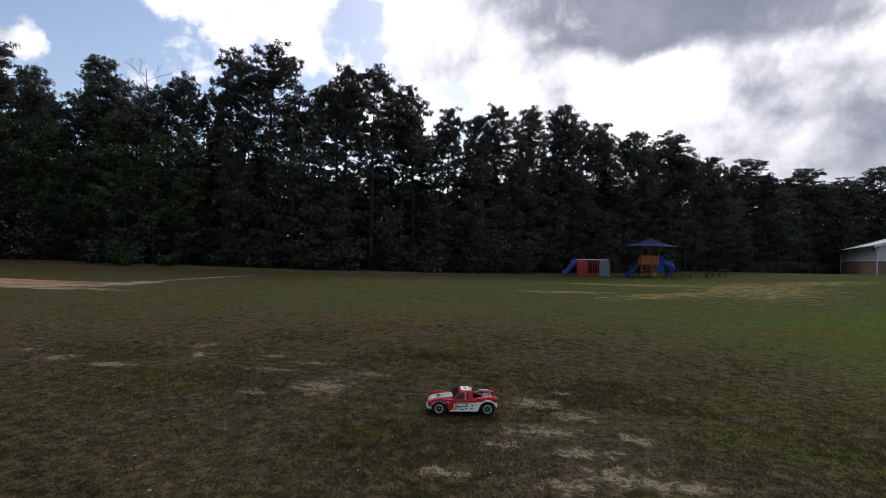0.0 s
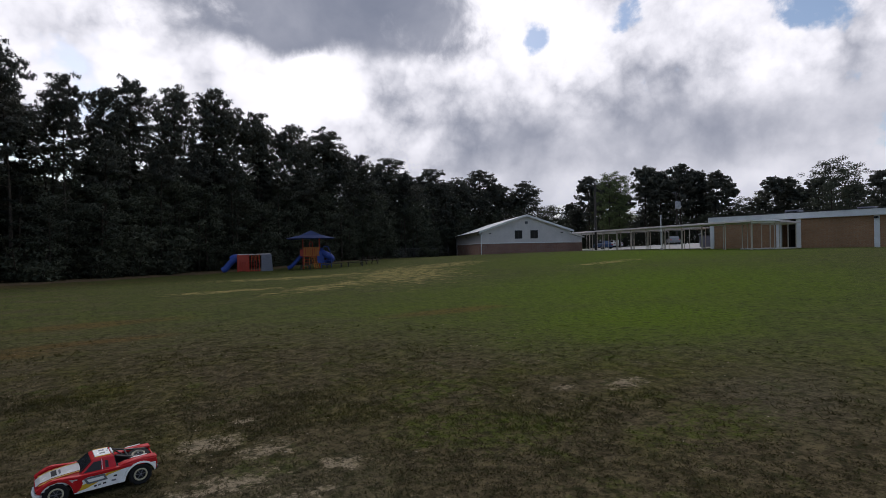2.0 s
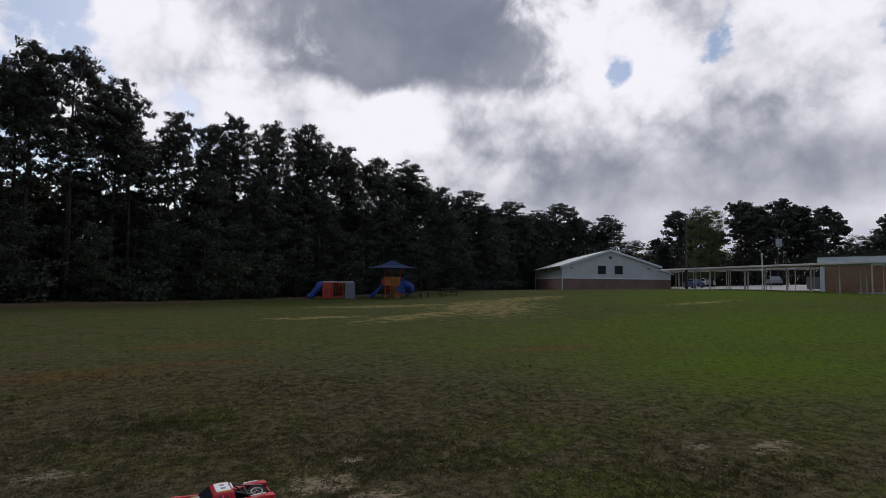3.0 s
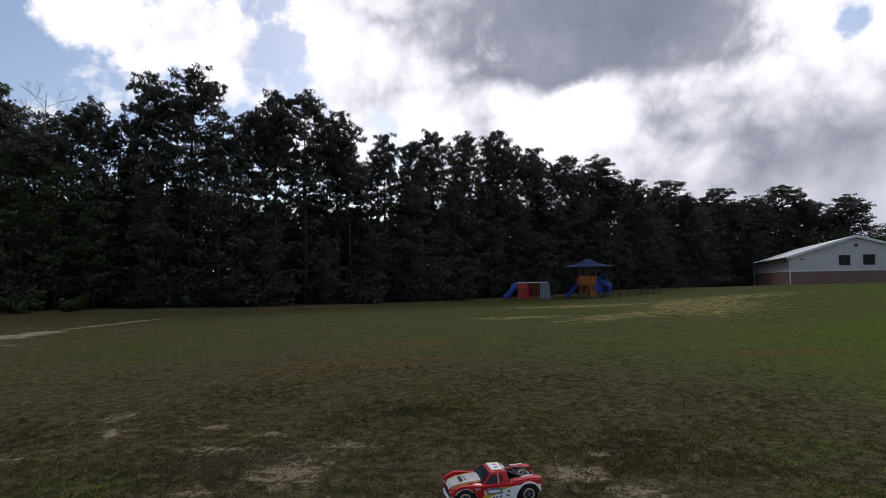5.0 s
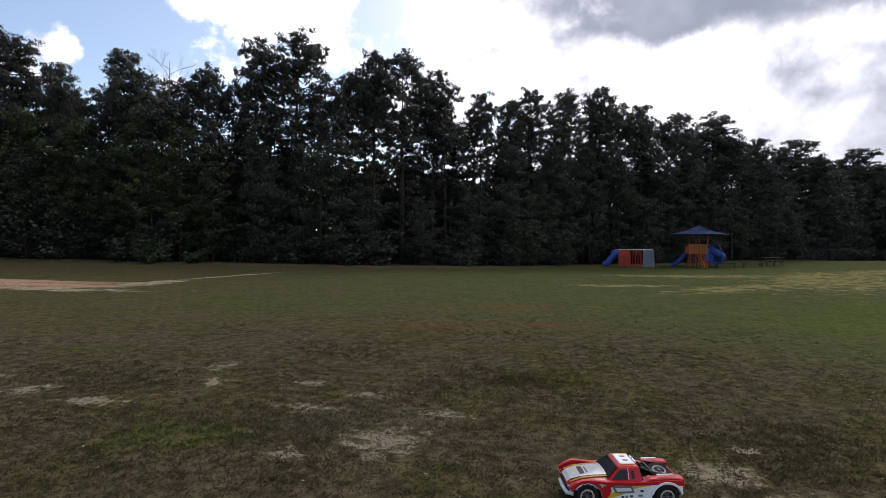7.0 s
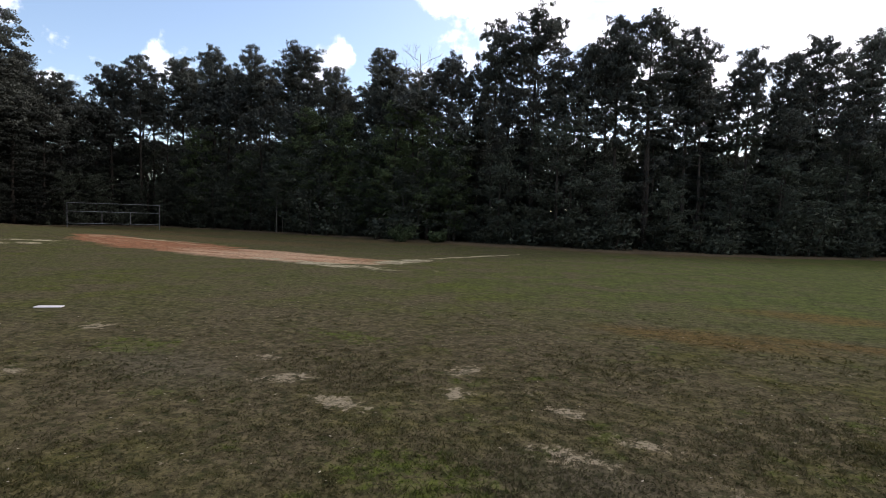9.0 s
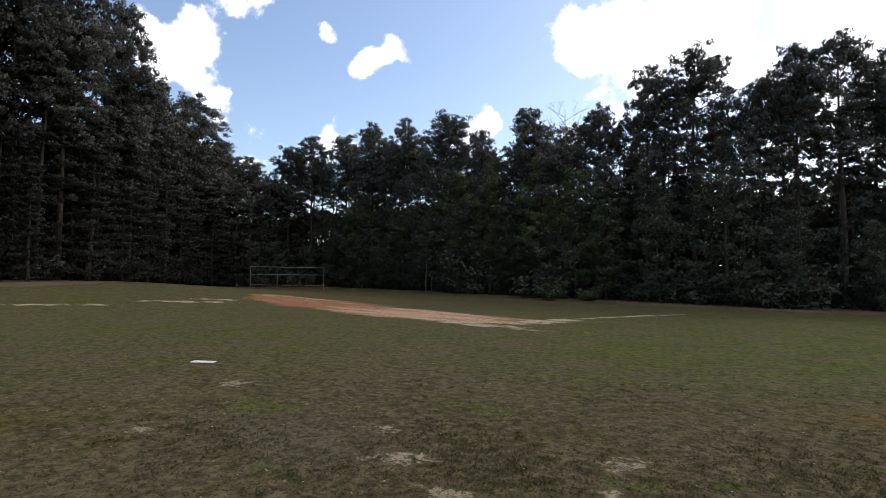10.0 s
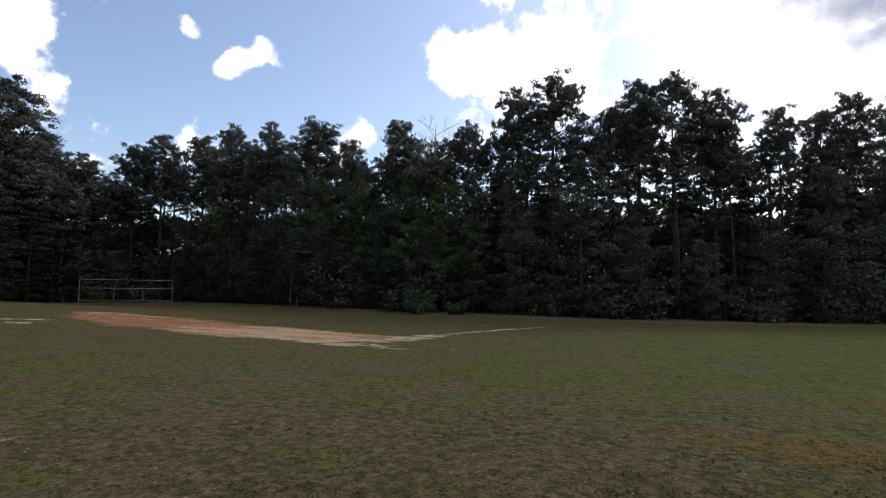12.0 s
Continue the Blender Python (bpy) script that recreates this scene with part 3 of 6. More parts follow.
# the crowns that make the skyline: bearing, height of the top, width of the crown
CROWNS_WEST = ((-90, 24.5, 6.0), (-85.5, 23.5, 5.4), (-81, 22.6, 5.8), (-77.5, 23.5, 4.6), (-74.6, 23.4, 4.2), (-71.8, 19.8, 4.5), (-68.4, 20.4, 5.2), (-65.6, 16.8, 3.6), (-63.3, 16.2, 4.2),
               (-59.6, 19.2, 4.6), (-57.0, 20.8, 4.8), (-53.7, 21.0, 5.2), (-50.9, 21.4, 4.4), (-47.6, 20.6, 2.9), (-43.1, 19.6, 5.4), (-39.4, 16.6, 3.0))
CROWNS_MID = ((-34.3, 17.2, 3.8), (-27.1, 15.7, 3.1), (-22.7, 18.2, 3.0), (-18.3, 18.7, 4.9), (-13.4, 15.6, 2.8), (-10.2, 17.3, 3.8), (-7.3, 17.6, 4.6), (-3.6, 16.6, 3.8), (1.7, 15.0, 2.8), (4.2, 15.0, 3.0), (6.7, 16.4, 3.9),
              (10.4, 17.1, 3.8), (14.1, 18.2, 5.0), (18.2, 16.8, 3.7), (21.3, 16.8, 3.9), (24.7, 17.2, 5.6))
CROWNS_EAST = ((28.5, 15.2, 3.8), (31.5, 16.3, 6.0), (36.0, 16.0, 6.8), (38.5, 15.0, 5.0), (41.0, 17.3, 7.6), (43.5, 14.9, 5.0), (45.6, 15.9, 6.0))


def edge_at(az):
    return float(np.interp(az, EDGE_AZ, EDGE_D))


def onward(az, gap):
    """The bearing one gap further along the edge."""
    d = edge_at(az)
    slope = (edge_at(az + 1) - d) / radians(1)
    return az + math.degrees(gap / math.hypot(d, slope))


def skyline(az):
    """Height of the wood's top over the eye, in degrees, at a bearing."""
    rows = CROWNS_WEST + CROWNS_MID + CROWNS_EAST
    top = float(np.interp(az, [q[0] for q in rows], [q[1] for q in rows]))
    return math.degrees(math.atan2(top - 1.7, edge_at(az) + 3.0))


def build_litter():
    """The brown floor of the wood, from its ragged front edge back."""
    verts, faces = [], []
    steps = 150
    for i in range(steps + 1):
        az = -125 + 173 * i / steps
        d = edge_at(az) + noise.noise((az * 0.35, 0, 3)) * 2.2 - 4.6
        for k, back in enumerate((0.0, 1.2, 6.0, 30.0, 80.0)):
            x, y = way(az, d + back)
            verts.append((x, y, gz(x, y) + (0.012, 0.05, 0.06, 0.06, 0.06)[k]))
    for i in range(steps):
        for k in range(4):
            a = i * 5 + k
            faces.append((a, a + 1, a + 6, a + 5))
    data = bpy.data.meshes.new("forest_floor")
    data.from_pydata(verts, [], faces)
    tagged(part_mesh("forest_floor", data, LITTER), "brown leaf litter and pine straw under the trees", "forest floor", kind="structure")


build_litter()


# ---- trees ----
def leaf_mesh(name, centres, radius, per, length, width, droop, seed, radial=0.8, flat=0.6, heart=None):
    """Sprays of small pointed leaves round the given centres, one triangle a leaf, shaded as rounded tufts. heart: the crown's middle."""
    r = np.random.RandomState(seed)
    c = np.repeat(np.array(centres), per, axis=0)
    rad = np.repeat(np.array(radius), per)[:, None]
    off = r.normal(size=c.shape)
    off /= np.linalg.norm(off, axis=1)[:, None] + 1e-6
    at = c + off * rad * np.sqrt(r.uniform(0.02, 1.0, (len(c), 1))) * np.array([1.0, 1.0, flat])
    d = off * radial + r.normal(size=c.shape) * (1.0 - radial + 0.25)
    d[:, 2] += droop
    d /= np.linalg.norm(d, axis=1)[:, None] + 1e-6
    s = np.cross(d, r.normal(size=c.shape))
    s /= np.linalg.norm(s, axis=1)[:, None] + 1e-6
    ln = length * r.uniform(0.6, 1.35, (len(c), 1))
    wd = width * r.uniform(0.6, 1.3, (len(c), 1))
    out = off * np.array([1.0, 1.0, 1.2]) + r.normal(size=c.shape) * 0.16
    if heart is not None:
        away = c - np.array(heart)
        away /= np.linalg.norm(away, axis=1)[:, None] + 1e-6
        out += away * 0.8
    out /= np.linalg.norm(out, axis=1)[:, None] + 1e-6
    turned = np.sum(np.cross(2 * s, d) * out, axis=1)[:, None] < 0
    s = np.where(turned, -s, s)
    v = np.stack([at - s * wd, at + s * wd, at + d * ln], axis=1).reshape(-1, 3)
    n = len(c)
    data = bpy.data.meshes.new(name)
    data.vertices.add(3 * n), data.loops.add(3 * n), data.polygons.add(n)
    data.vertices.foreach_set("co", v.ravel())
    data.loops.foreach_set("vertex_index", np.arange(3 * n))
    data.polygons.foreach_set("loop_start", np.arange(0, 3 * n, 3))
    data.update(calc_edges=True)
    data.polygons.foreach_set("use_smooth", np.ones(n, dtype=bool))
    data.normals_split_custom_set_from_vertices(np.repeat(out, 3, axis=0).tolist())
    return data


def trunk_spine(r, h, sway):
    """A gently leaning, curving stem in eight rings."""
    lean = (r.uniform(-0.025, 0.025), r.uniform(-0.025, 0.025))
    bend, twist = r.uniform(0, 6.3), r.uniform(2.6, 4.4)
    spine = []
    for i in range(8):
        f = i / 7
        w = sway * h * math.sin(f * twist)
        spine.append(Vector((lean[0] * h * f + w * math.cos(bend), lean[1] * h * f + w * math.sin(bend), h * 0.965 * f - (0.15 if i == 0 else 0))))
    return spine


def build_pine(name, label, seed, h, bare, spread, limbs, per, fine, waist=0.74, drop=0.2):
    """A tall pine: a bare stem with dead snags, and rising limbs that end in rounded tufts of needles under a domed top, with gaps lower down.
    fine: leaf size; waist: share of the height where the crown is widest; drop: share of the lower limbs lost."""
    r = random.Random(seed)
    root = thing(name, Matrix(), label, "tree", "trees of the wood")
    bm = bmesh.new()
    spine = trunk_spine(r, h, 0.010)
    base = 0.0095 * h + 0.03
    add_tube(bm, spine, [base * (1.25 if i == 0 else 1 - 0.84 * i / 7) for i in range(8)], 8)

    def on_spine(f):
        f = min(0.999, max(0.0, f))
        k = min(6, int(f * 7))
        return spine[k].lerp(spine[k + 1], f * 7 - k)

    centres, radius = [], []

    def tuft(c, size):
        centres.append(c), radius.append(size)

    def cluster(c, size, count):
        """A flattened bunch of tufts at the end of a limb."""
        for k in range(count):
            tuft(c + Vector((r.gauss(0, 0.42), r.gauss(0, 0.42), r.gauss(0, 0.20))) * size, r.uniform(0.26, 0.44) * size)

    mid, up, down = waist * h, (1 - waist) * h - 0.35, (waist - bare) * h
    for i in range(limbs):
        u = (i + r.random() * 0.8) / limbs
        # from the lowest limbs (-1) to the top (1)
        v = -1 + 2 * u ** 0.70
        if v < 0.25 and r.random() < drop:
            continue
        wide = (1 - v ** 2.5) ** 0.5 if v > 0 else (1 - 0.30 * abs(v)) * (1 if v > -0.9 else 0.7)
        reach = max(0.2, spread * wide * (r.uniform(0.55, 1.10) if i % 3 else r.uniform(0.25, 0.6)))
        z = mid + (v * up * r.uniform(0.9, 1.02) if v > 0 else v * down) + r.uniform(-0.25, 0.2)
        a = i * 2.4 + r.uniform(-0.5, 0.5)
        rise = reach * (0.15 + 0.45 * max(0.0, v)) + (0.6 if v > 0.3 else 0.1)
        p0 = on_spine((z - rise) / (h * 0.965))
        p2 = Vector((p0.x + math.cos(a) * reach, p0.y + math.sin(a) * reach, z))
        out = p2 - p0
        p1 = p0 + out * 0.55 + Vector((r.uniform(-.15, .15), r.uniform(-.15, .15), -0.08 * reach))
        t = base * (0.26 - 0.12 * u)
        add_tube(bm, [p0, p1, p2], [t, t * 0.65, t * 0.22], 4, False)
        side = Vector((-math.sin(a), math.cos(a), 0))
        size = r.uniform(0.85, 1.25)
        cluster(p2, size, 6 if v > -0.4 else 4)
        if reach > spread * 0.5:
            e = p1 + side * reach * r.uniform(0.2, 0.45) * (1 if i % 2 else -1) + Vector((0, 0, r.uniform(0.0, 0.35)))
            add_tube(bm, [p1, e], [t * 0.4, t * 0.15], 3, False)
            cluster(e, size * 0.9, 4)
    # dead snags on the bare stem
    for k in range(7):
        f, a = r.uniform(bare * 0.45, bare * 1.05), r.uniform(0, 6.3)
        p, ln = on_spine(f), r.uniform(0.5, 1.6)
        add_tube(bm, [p, p + Vector((math.cos(a), math.sin(a), r.uniform(-0.15, 0.25))) * ln], [0.028, 0.008], 3, False)
    smooth_faces(part("trunk", bm, BARK, root))
    part_mesh("crown", leaf_mesh("crown", centres, radius, per, 0.158 * fine, 0.072 * fine, 0.05, seed, 0.35, 0.62, on_spine(waist - 0.08)), NEEDLE, root)
    return root


def build_tree(name, label, category, seed, h, bare, spread, limbs, puffs, per, mat, layered=False, fine=1.0):
    """A tree leafed almost to the ground: a stem, limbs and a crown of overlapping sprays; layered: level boughs, narrowing to a point."""
    r = random.Random(seed)
    root = thing(name, Matrix(), label, category, "trees of the wood")
    bm = bmesh.new()
    spine = trunk_spine(r, h, 0.012)
    base = 0.0105 * h + 0.03
    add_tube(bm, spine, [base * (1.25 if i == 0 else 1 - 0.86 * i / 7) for i in range(8)], 8)

    def on_spine(f):
        k = min(6, int(f * 7))
        return spine[k].lerp(spine[k + 1], f * 7 - k)

    centres, radius = [], []
    for i in range(limbs):
        g = (i + r.random()) / limbs
        f = bare + (0.985 - bare) * g
        if layered:
            reach = spread * (1.05 - 0.85 * g ** 1.3) * r.uniform(0.7, 1.1)
            rise = r.uniform(-0.12, 0.12) + 0.35 * g
        else:
            reach = spread * (0.35 + 0.85 * math.sin(0.45 + g * 2.45)) * r.uniform(0.6, 1.1)
            rise = r.uniform(-0.1, 0.35) + 0.55 * g
        a = i * 2.4 + r.uniform(-0.6, 0.6)
        p0 = on_spine(f)
        out = Vector((math.cos(a), math.sin(a), rise * 0.7)) * reach
        sag = Vector((0, 0, -0.12 * reach))
        p1, p2 = p0 + out * 0.5 + sag * 0.3 + Vector((r.uniform(-.2, .2), r.uniform(-.2, .2), 0)), p0 + out + (sag if layered else Vector())
        t = base * (0.30 - 0.2 * g)
        add_tube(bm, [p0, p1, p2], [t, t * 0.65, t * 0.25], 4, False)
        for k in range(puffs):
            q = 0.22 + 0.83 * (k + r.random()) / puffs
            side = Vector((r.uniform(-1, 1), r.uniform(-1, 1), r.uniform(-0.1, 0.12) if layered else r.uniform(-0.35, 0.5))) * reach * 0.30
            c = (p0.lerp(p1, q * 2) if q < 0.5 else p1.lerp(p2, q * 2 - 1)) + side
            c.z = max(c.z, 0.25)
            centres.append(c)
            radius.append(r.uniform(0.36, 0.66) if layered else r.uniform(0.40, 0.72))
    smooth_faces(part("trunk", bm, BARK, root))
    heart = on_spine(0.45)
    part_mesh("crown", leaf_mesh("crown", centres, radius, per, 0.165 * fine, 0.082 * fine, -0.10, seed, 0.4, 0.42 if layered else 0.62, heart), mat, root)
    return root


PINE_LABEL = "tall dark green pine with a bare trunk and tufted crown"
OAK_LABEL = "dense dark green broadleaf tree at the wood's edge"
pines = [build_pine("pine_tree", PINE_LABEL, 11 + i, 18.0, b, 2.6, n, 46, 1.0, m, q) for i, (b, n, m, q) in
         enumerate(((0.38, 48, 0.76, 0.25), (0.45, 44, 0.80, 0.28), (0.30, 50, 0.72, 0.20), (0.48, 42, 0.81, 0.25), (0.40, 44, 0.76, 0.38)))]
back_pines = [build_pine("pine_tree", PINE_LABEL, 71 + i, 18.0, b, 2.7, 36, 20, 1.5, 0.76, 0.15) for i, b in enumerate((0.20, 0.33))]
far_pines = [build_pine("pine_tree", PINE_LABEL, 91 + i, 18.0, b, 2.7, 46, 18, 2.3, 0.74, 0.15) for i, b in enumerate((0.22, 0.30, 0.16))]
oaks = [build_tree("broadleaf_tree", OAK_LABEL, "tree", 31 + i, 10.0, b, s, 32, 7, 30, LEAF) for i, (b, s) in
        enumerate(((0.03, 2.4), (0.05, 2.0), (0.02, 2.8)))]
light_oak = build_tree("sweetgum_tree", "bright green broadleaf tree standing before the pines", "tree", 41, 14.0, 0.12, 2.6, 40, 8, 34, LEAF_LIGHT)
firs = [build_tree("cedar_tree", "dense evergreen, the wood's shade put into its dark foliage, with level boughs down to the ground", "tree", 51 + i, 16.0, 0.04, 2.6, 50, 6, 34, CEDAR_SHADED, True) for i in range(2)]
masters = {"pine": pines, "back": back_pines, "far": far_pines, "oak": oaks, "light": [light_oak], "fir": firs}
TALL = {"pine": 18.0, "back": 18.0, "far": 18.0, "oak": 10.0, "light": 14.0, "fir": 16.0}
used = set()


def plant(kind, x, y, height, seed, broad=1.0):
    src = masters[kind][seed % len(masters[kind])]
    s = height / TALL[kind]
    m = pose(x, y, gz(x, y), 0, 0, (seed * 77.3) % 360) @ Matrix.Diagonal((s * broad, s * broad, s, 1))
    if src not in used:
        used.add(src)
        src.matrix_basis = m
        return src
    src_m = src.matrix_basis.copy()
    src.matrix_basis = Matrix()
    ob = copy_thing(src, m)
    src.matrix_basis = src_m
    return ob


def eye_height(az, d, el):
    x, y = way(az, d)
    return 1.7 + d * math.tan(radians(el)) - gz(x, y)


def build_woods():
    count = 0
    # crowns that make the skyline
    for az, top, wide in CROWNS_WEST + CROWNS_MID + CROWNS_EAST:
        x, y = way(az, edge_at(az) + 3.0)
        tall = top + 0.6 - gz(x, y)
        plant("pine", x, y, tall, count, min(1.4, max(0.65, 1.1 * wide / (5.2 * tall / 18.0))))
        count += 1
        if wide > 5.5:
            for side in (-1, 1):
                x, y = way(az + side * 0.36 * math.degrees(wide / edge_at(az)), edge_at(az) + 3.0 + rng.uniform(0.4, 2.0))
                plant("pine", x, y, (top - gz(x, y)) * rng.uniform(0.86, 0.95), count, 0.9)
                count += 1
    # lower pines between and behind them
    for back, lo, hi, gap, kind in ((1.8, 0.66, 0.84, 4.8, "back"), (5.5, 0.78, 0.95, 3.6, "back"), (10.0, 0.66, 0.86, 5.8, "back")):
        az = -91.0
        while az < 46.5:
            d = edge_at(az) + back + rng.uniform(-1.2, 1.2)
            plant(kind, *way(az, d), eye_height(az, d, skyline(az) * rng.uniform(lo, hi)), count, rng.uniform(0.85, 1.15))
            count += 1
            az = onward(az, gap * rng.uniform(0.75, 1.3))
    # leafy edge and the undergrowth behind it
    for back, h0, h1, gap in ((0.3, 5.0, 10.0, 3.9), (5.0, 7.5, 13.0, 4.8)):
        az = -91.0
        while az < 46:
            d = edge_at(az) + back + rng.uniform(-0.6, 1.0)
            # the west end takes the evergreens with shade in their colour
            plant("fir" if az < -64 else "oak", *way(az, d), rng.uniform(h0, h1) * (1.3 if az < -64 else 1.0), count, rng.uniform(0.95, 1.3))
            count += 1
            az = onward(az, gap * rng.uniform(0.8, 1.25))
    # the tall dense corner to the west
    az = -91.0
    while az < -60:
        d = edge_at(az) + 2.6
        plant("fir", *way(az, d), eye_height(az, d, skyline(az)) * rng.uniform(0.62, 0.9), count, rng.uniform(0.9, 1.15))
        count += 1
        az = onward(az, 3.2)
    for az, h in ((-52.0, 12.0), (-48.0, 9.0), (-44.0, 10.0), (-41.0, 12.5), (-38.0, 11.5), (-35.5, 9.0), (-33.0, 12.5), (-29.5, 11.0), (-26.5, 9.0)):
        plant("light", *way(az, edge_at(az) + 1.0), h, count)
        count += 1
    # firs between the pines of the front
    for az in (-58, -24.5, -20, -12.5, -6.5, -2, 3.5, 7, 14, 18, 22, 25):
        d = edge_at(az) + 3.5
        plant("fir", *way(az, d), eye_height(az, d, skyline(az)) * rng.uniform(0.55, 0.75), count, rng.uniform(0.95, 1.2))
        count += 1
    # the wood beyond the school
    for az, el, d in ((50.4, 4.6, 125), (52.4, 7.3, 112), (54.2, 6.6, 118), (57.9, 8.0, 114), (59.3, 7.4, 112), (61.3, 7.9, 110), (62.6, 7.3, 116), (64.4, 7.0, 113), (68.7, 6.1, 118),
                      (70.0, 5.9, 120), (76.7, 5.9, 110), (79, 6.3, 108)):
        plant("far", *way(az, d), eye_height(az, d, el), count, 1.1)
        count += 1
        plant("far", *way(az + 0.9, d + 6), eye_height(az + 0.9, d + 6, el * 0.84), count, 1.05)
        count += 1
    plant("oak", *way(73.4, 100), eye_height(73.4, 100, 7.1), count, 0.95)
    plant("oak", *way(74.6, 103), eye_height(74.6, 103, 6.4), count, 0.95)
    for az, el in ((51, 4.0), (53.2, 5.6), (55.8, 5.2), (58.3, 6.0), (60.4, 6.2), (62.2, 5.8), (63.8, 4.6), (67.8, 4.2), (70.8, 4.6), (72.3, 5.8), (74.6, 4.9), (77.5, 5.0)):
        plant("far", *way(az, 119), eye_height(az, 119, el), count, 1.5)
        count += 1
    for i in range(20):
        az = 47 + i * 1.75
        d = 128 + rng.uniform(-5, 8)
        plant("oak", *way(az, d), rng.uniform(8, 10.5), count, 1.5)
        count += 1
    for i in range(15):
        az = 48.5 + i * 1.5
        plant("oak", *way(az, 112 + rng.uniform(-4, 6)), rng.uniform(5.0, 7.0), count, 1.3)
        count += 1
    plant("light", *way(54.6, 100), 13.6, count, 1.0)
    plant("light", *way(55.6, 101), 13.0, count + 1, 1.0)


def build_interior():
    """The crowded depth of the wood, past counting."""
    r = np.random.RandomState(17)
    centres, radius = [], []
    az = -91.0
    while az < 47:
        for k in range(28):
            d = edge_at(az) + r.uniform(7, 20)
            x, y = way(az + r.uniform(-1.5, 1.5), d)
            centres.append((x, y, r.uniform(0.2, 1.0) ** 0.7 * (0.56 if 2 < az < 24 else 0.47) * eye_height(az, d, skyline(az)) + gz(x, y)))
            radius.append(r.uniform(0.9, 1.7))
        for k in range(26):
            d = edge_at(az) + r.uniform(6.5, 22)
            x, y = way(az + r.uniform(-1.5, 1.5), d)
            centres.append((x, y, gz(x, y) + r.uniform(0.3, 5.6)))
            radius.append(r.uniform(1.0, 1.6))
        az = onward(az, 1.7)
    for k in range(620):
        az, d = r.uniform(46, 84), r.uniform(121, 136)
        x, y = way(az, d)
        centres.append((x, y, gz(x, y) + r.uniform(0.2, 6.5)))
        radius.append(r.uniform(1.3, 2.2))
    data = leaf_mesh("wood_interior", centres, radius, 22, 0.75, 0.32, -0.1, 18)
    tagged(part_mesh("wood_interior", data, LEAF), "crowded dark foliage deep in the wood", "undergrowth", kind="stuff")


build_woods()
build_interior()


# ---- bushes at the wood's edge ----
def build_bush(label, x, y, size, seed, mat):
    r = random.Random(seed)
    root = thing("bush", pose(x, y, gz(x, y)), label, "bush", "bushes at the wood's edge")
    bm = bmesh.new()
    centres, radius = [], []
    for i in range(14):
        a, reach, h = r.uniform(0, 6.3), r.uniform(0.3, 1.0) * size, r.uniform(0.35, 1.0) * size
        tip = Vector((math.cos(a) * reach, math.sin(a) * reach, h))
        add_tube(bm, [(0, 0, -0.05), tip * 0.5 + Vector((0, 0, 0.1)), tip], [0.025, 0.016, 0.006], 4, False)
        for k in range(4):
            centres.append(tip * r.uniform(0.45, 1.05)), radius.append(r.uniform(0.2, 0.4) * size)
    tagged(part("stem", bm, BARK, root), kind="stuff")
    part_mesh("foliage", leaf_mesh("foliage", centres, radius, 45, 0.16, 0.05, 0.1, seed), mat, root)


def skirt_master(seed, mat, name, label):
    """Low thicket, wider than high, that closes the foot of the wood."""
    r = random.Random(seed)
    root = thing(name, Matrix(), label, "thicket", "thickets along the wood")
    bm = bmesh.new()
    centres, radius = [], []
    for i in range(16):
        a, reach, h = r.uniform(0, 6.3), r.uniform(0.4, 2.0), r.uniform(0.8, 3.4)
        foot = Vector((math.cos(a) * reach * 0.6, math.sin(a) * reach * 0.6, -0.05))
        tip = Vector((math.cos(a) * reach, math.sin(a) * reach, h))
        add_tube(bm, [foot, foot.lerp(tip, 0.5) + Vector((0.1, 0, 0.1)), tip], [0.05, 0.03, 0.01], 4, False)
        for k in range(9):
            c = foot.lerp(tip, r.uniform(0.1, 1.05)) + Vector((r.uniform(-.5, .5), r.uniform(-.5, .5), 0))
            c.z = max(0.2, c.z)
            centres.append(c), radius.append(r.uniform(0.45, 0.8))
    tagged(part("stem", bm, BARK, root), kind="stuff")
    part_mesh("foliage", leaf_mesh(name, centres, radius, 20, 0.22, 0.085, -0.2, seed), mat, root)
    return root


def build_skirts():
    label = "dark green thicket of shrubs under the trees"
    src = [skirt_master(60 + i, LEAF, "thicket", label) for i in range(3)]
    free = list(src)
    az, i = -91.0, 0
    while az < 44:
        for back in (0.8, 5.0):
            d = edge_at(az) + back + rng.uniform(-0.7, 0.7)
            x, y = way(az + rng.uniform(-0.8, 0.8), d)
            if back < 2 and (az < -64 or rng.random() < 0.38):
                continue
            s = rng.uniform(0.55, 1.3)
            m = pose(x, y, gz(x, y), 0, 0, rng.uniform(0, 360)) @ Matrix.Diagonal((s * 1.25, s * 1.25, s, 1))
            if free:
                free.pop(0).matrix_basis = m
            else:
                ob = src[i % 3]
                keep = ob.matrix_basis.copy()
                ob.matrix_basis = Matrix()
                copy_thing(ob, m)
                ob.matrix_basis = keep
            i += 1
        az = onward(az, 3.4)


build_skirts()
build_bush("pale green leafy bush before the dark trees", -23.4, 38.6, 1.2, 3, LEAF_LIGHT)
build_bush("pale green leafy bush before the dark trees", -20.8, 39.6, 0.95, 4, LEAF_LIGHT)
build_bush("dark green bush beside the chain-link fence", 44.5, 66.0, 1.4, 6, LEAF)


# ---- thin trees: a bare one among the pines, saplings at the edge ----
BARE = make_plain("pale_dry_twigs", (0.20, 0.17, 0.14), 0.9, 0, 0.2, 3)


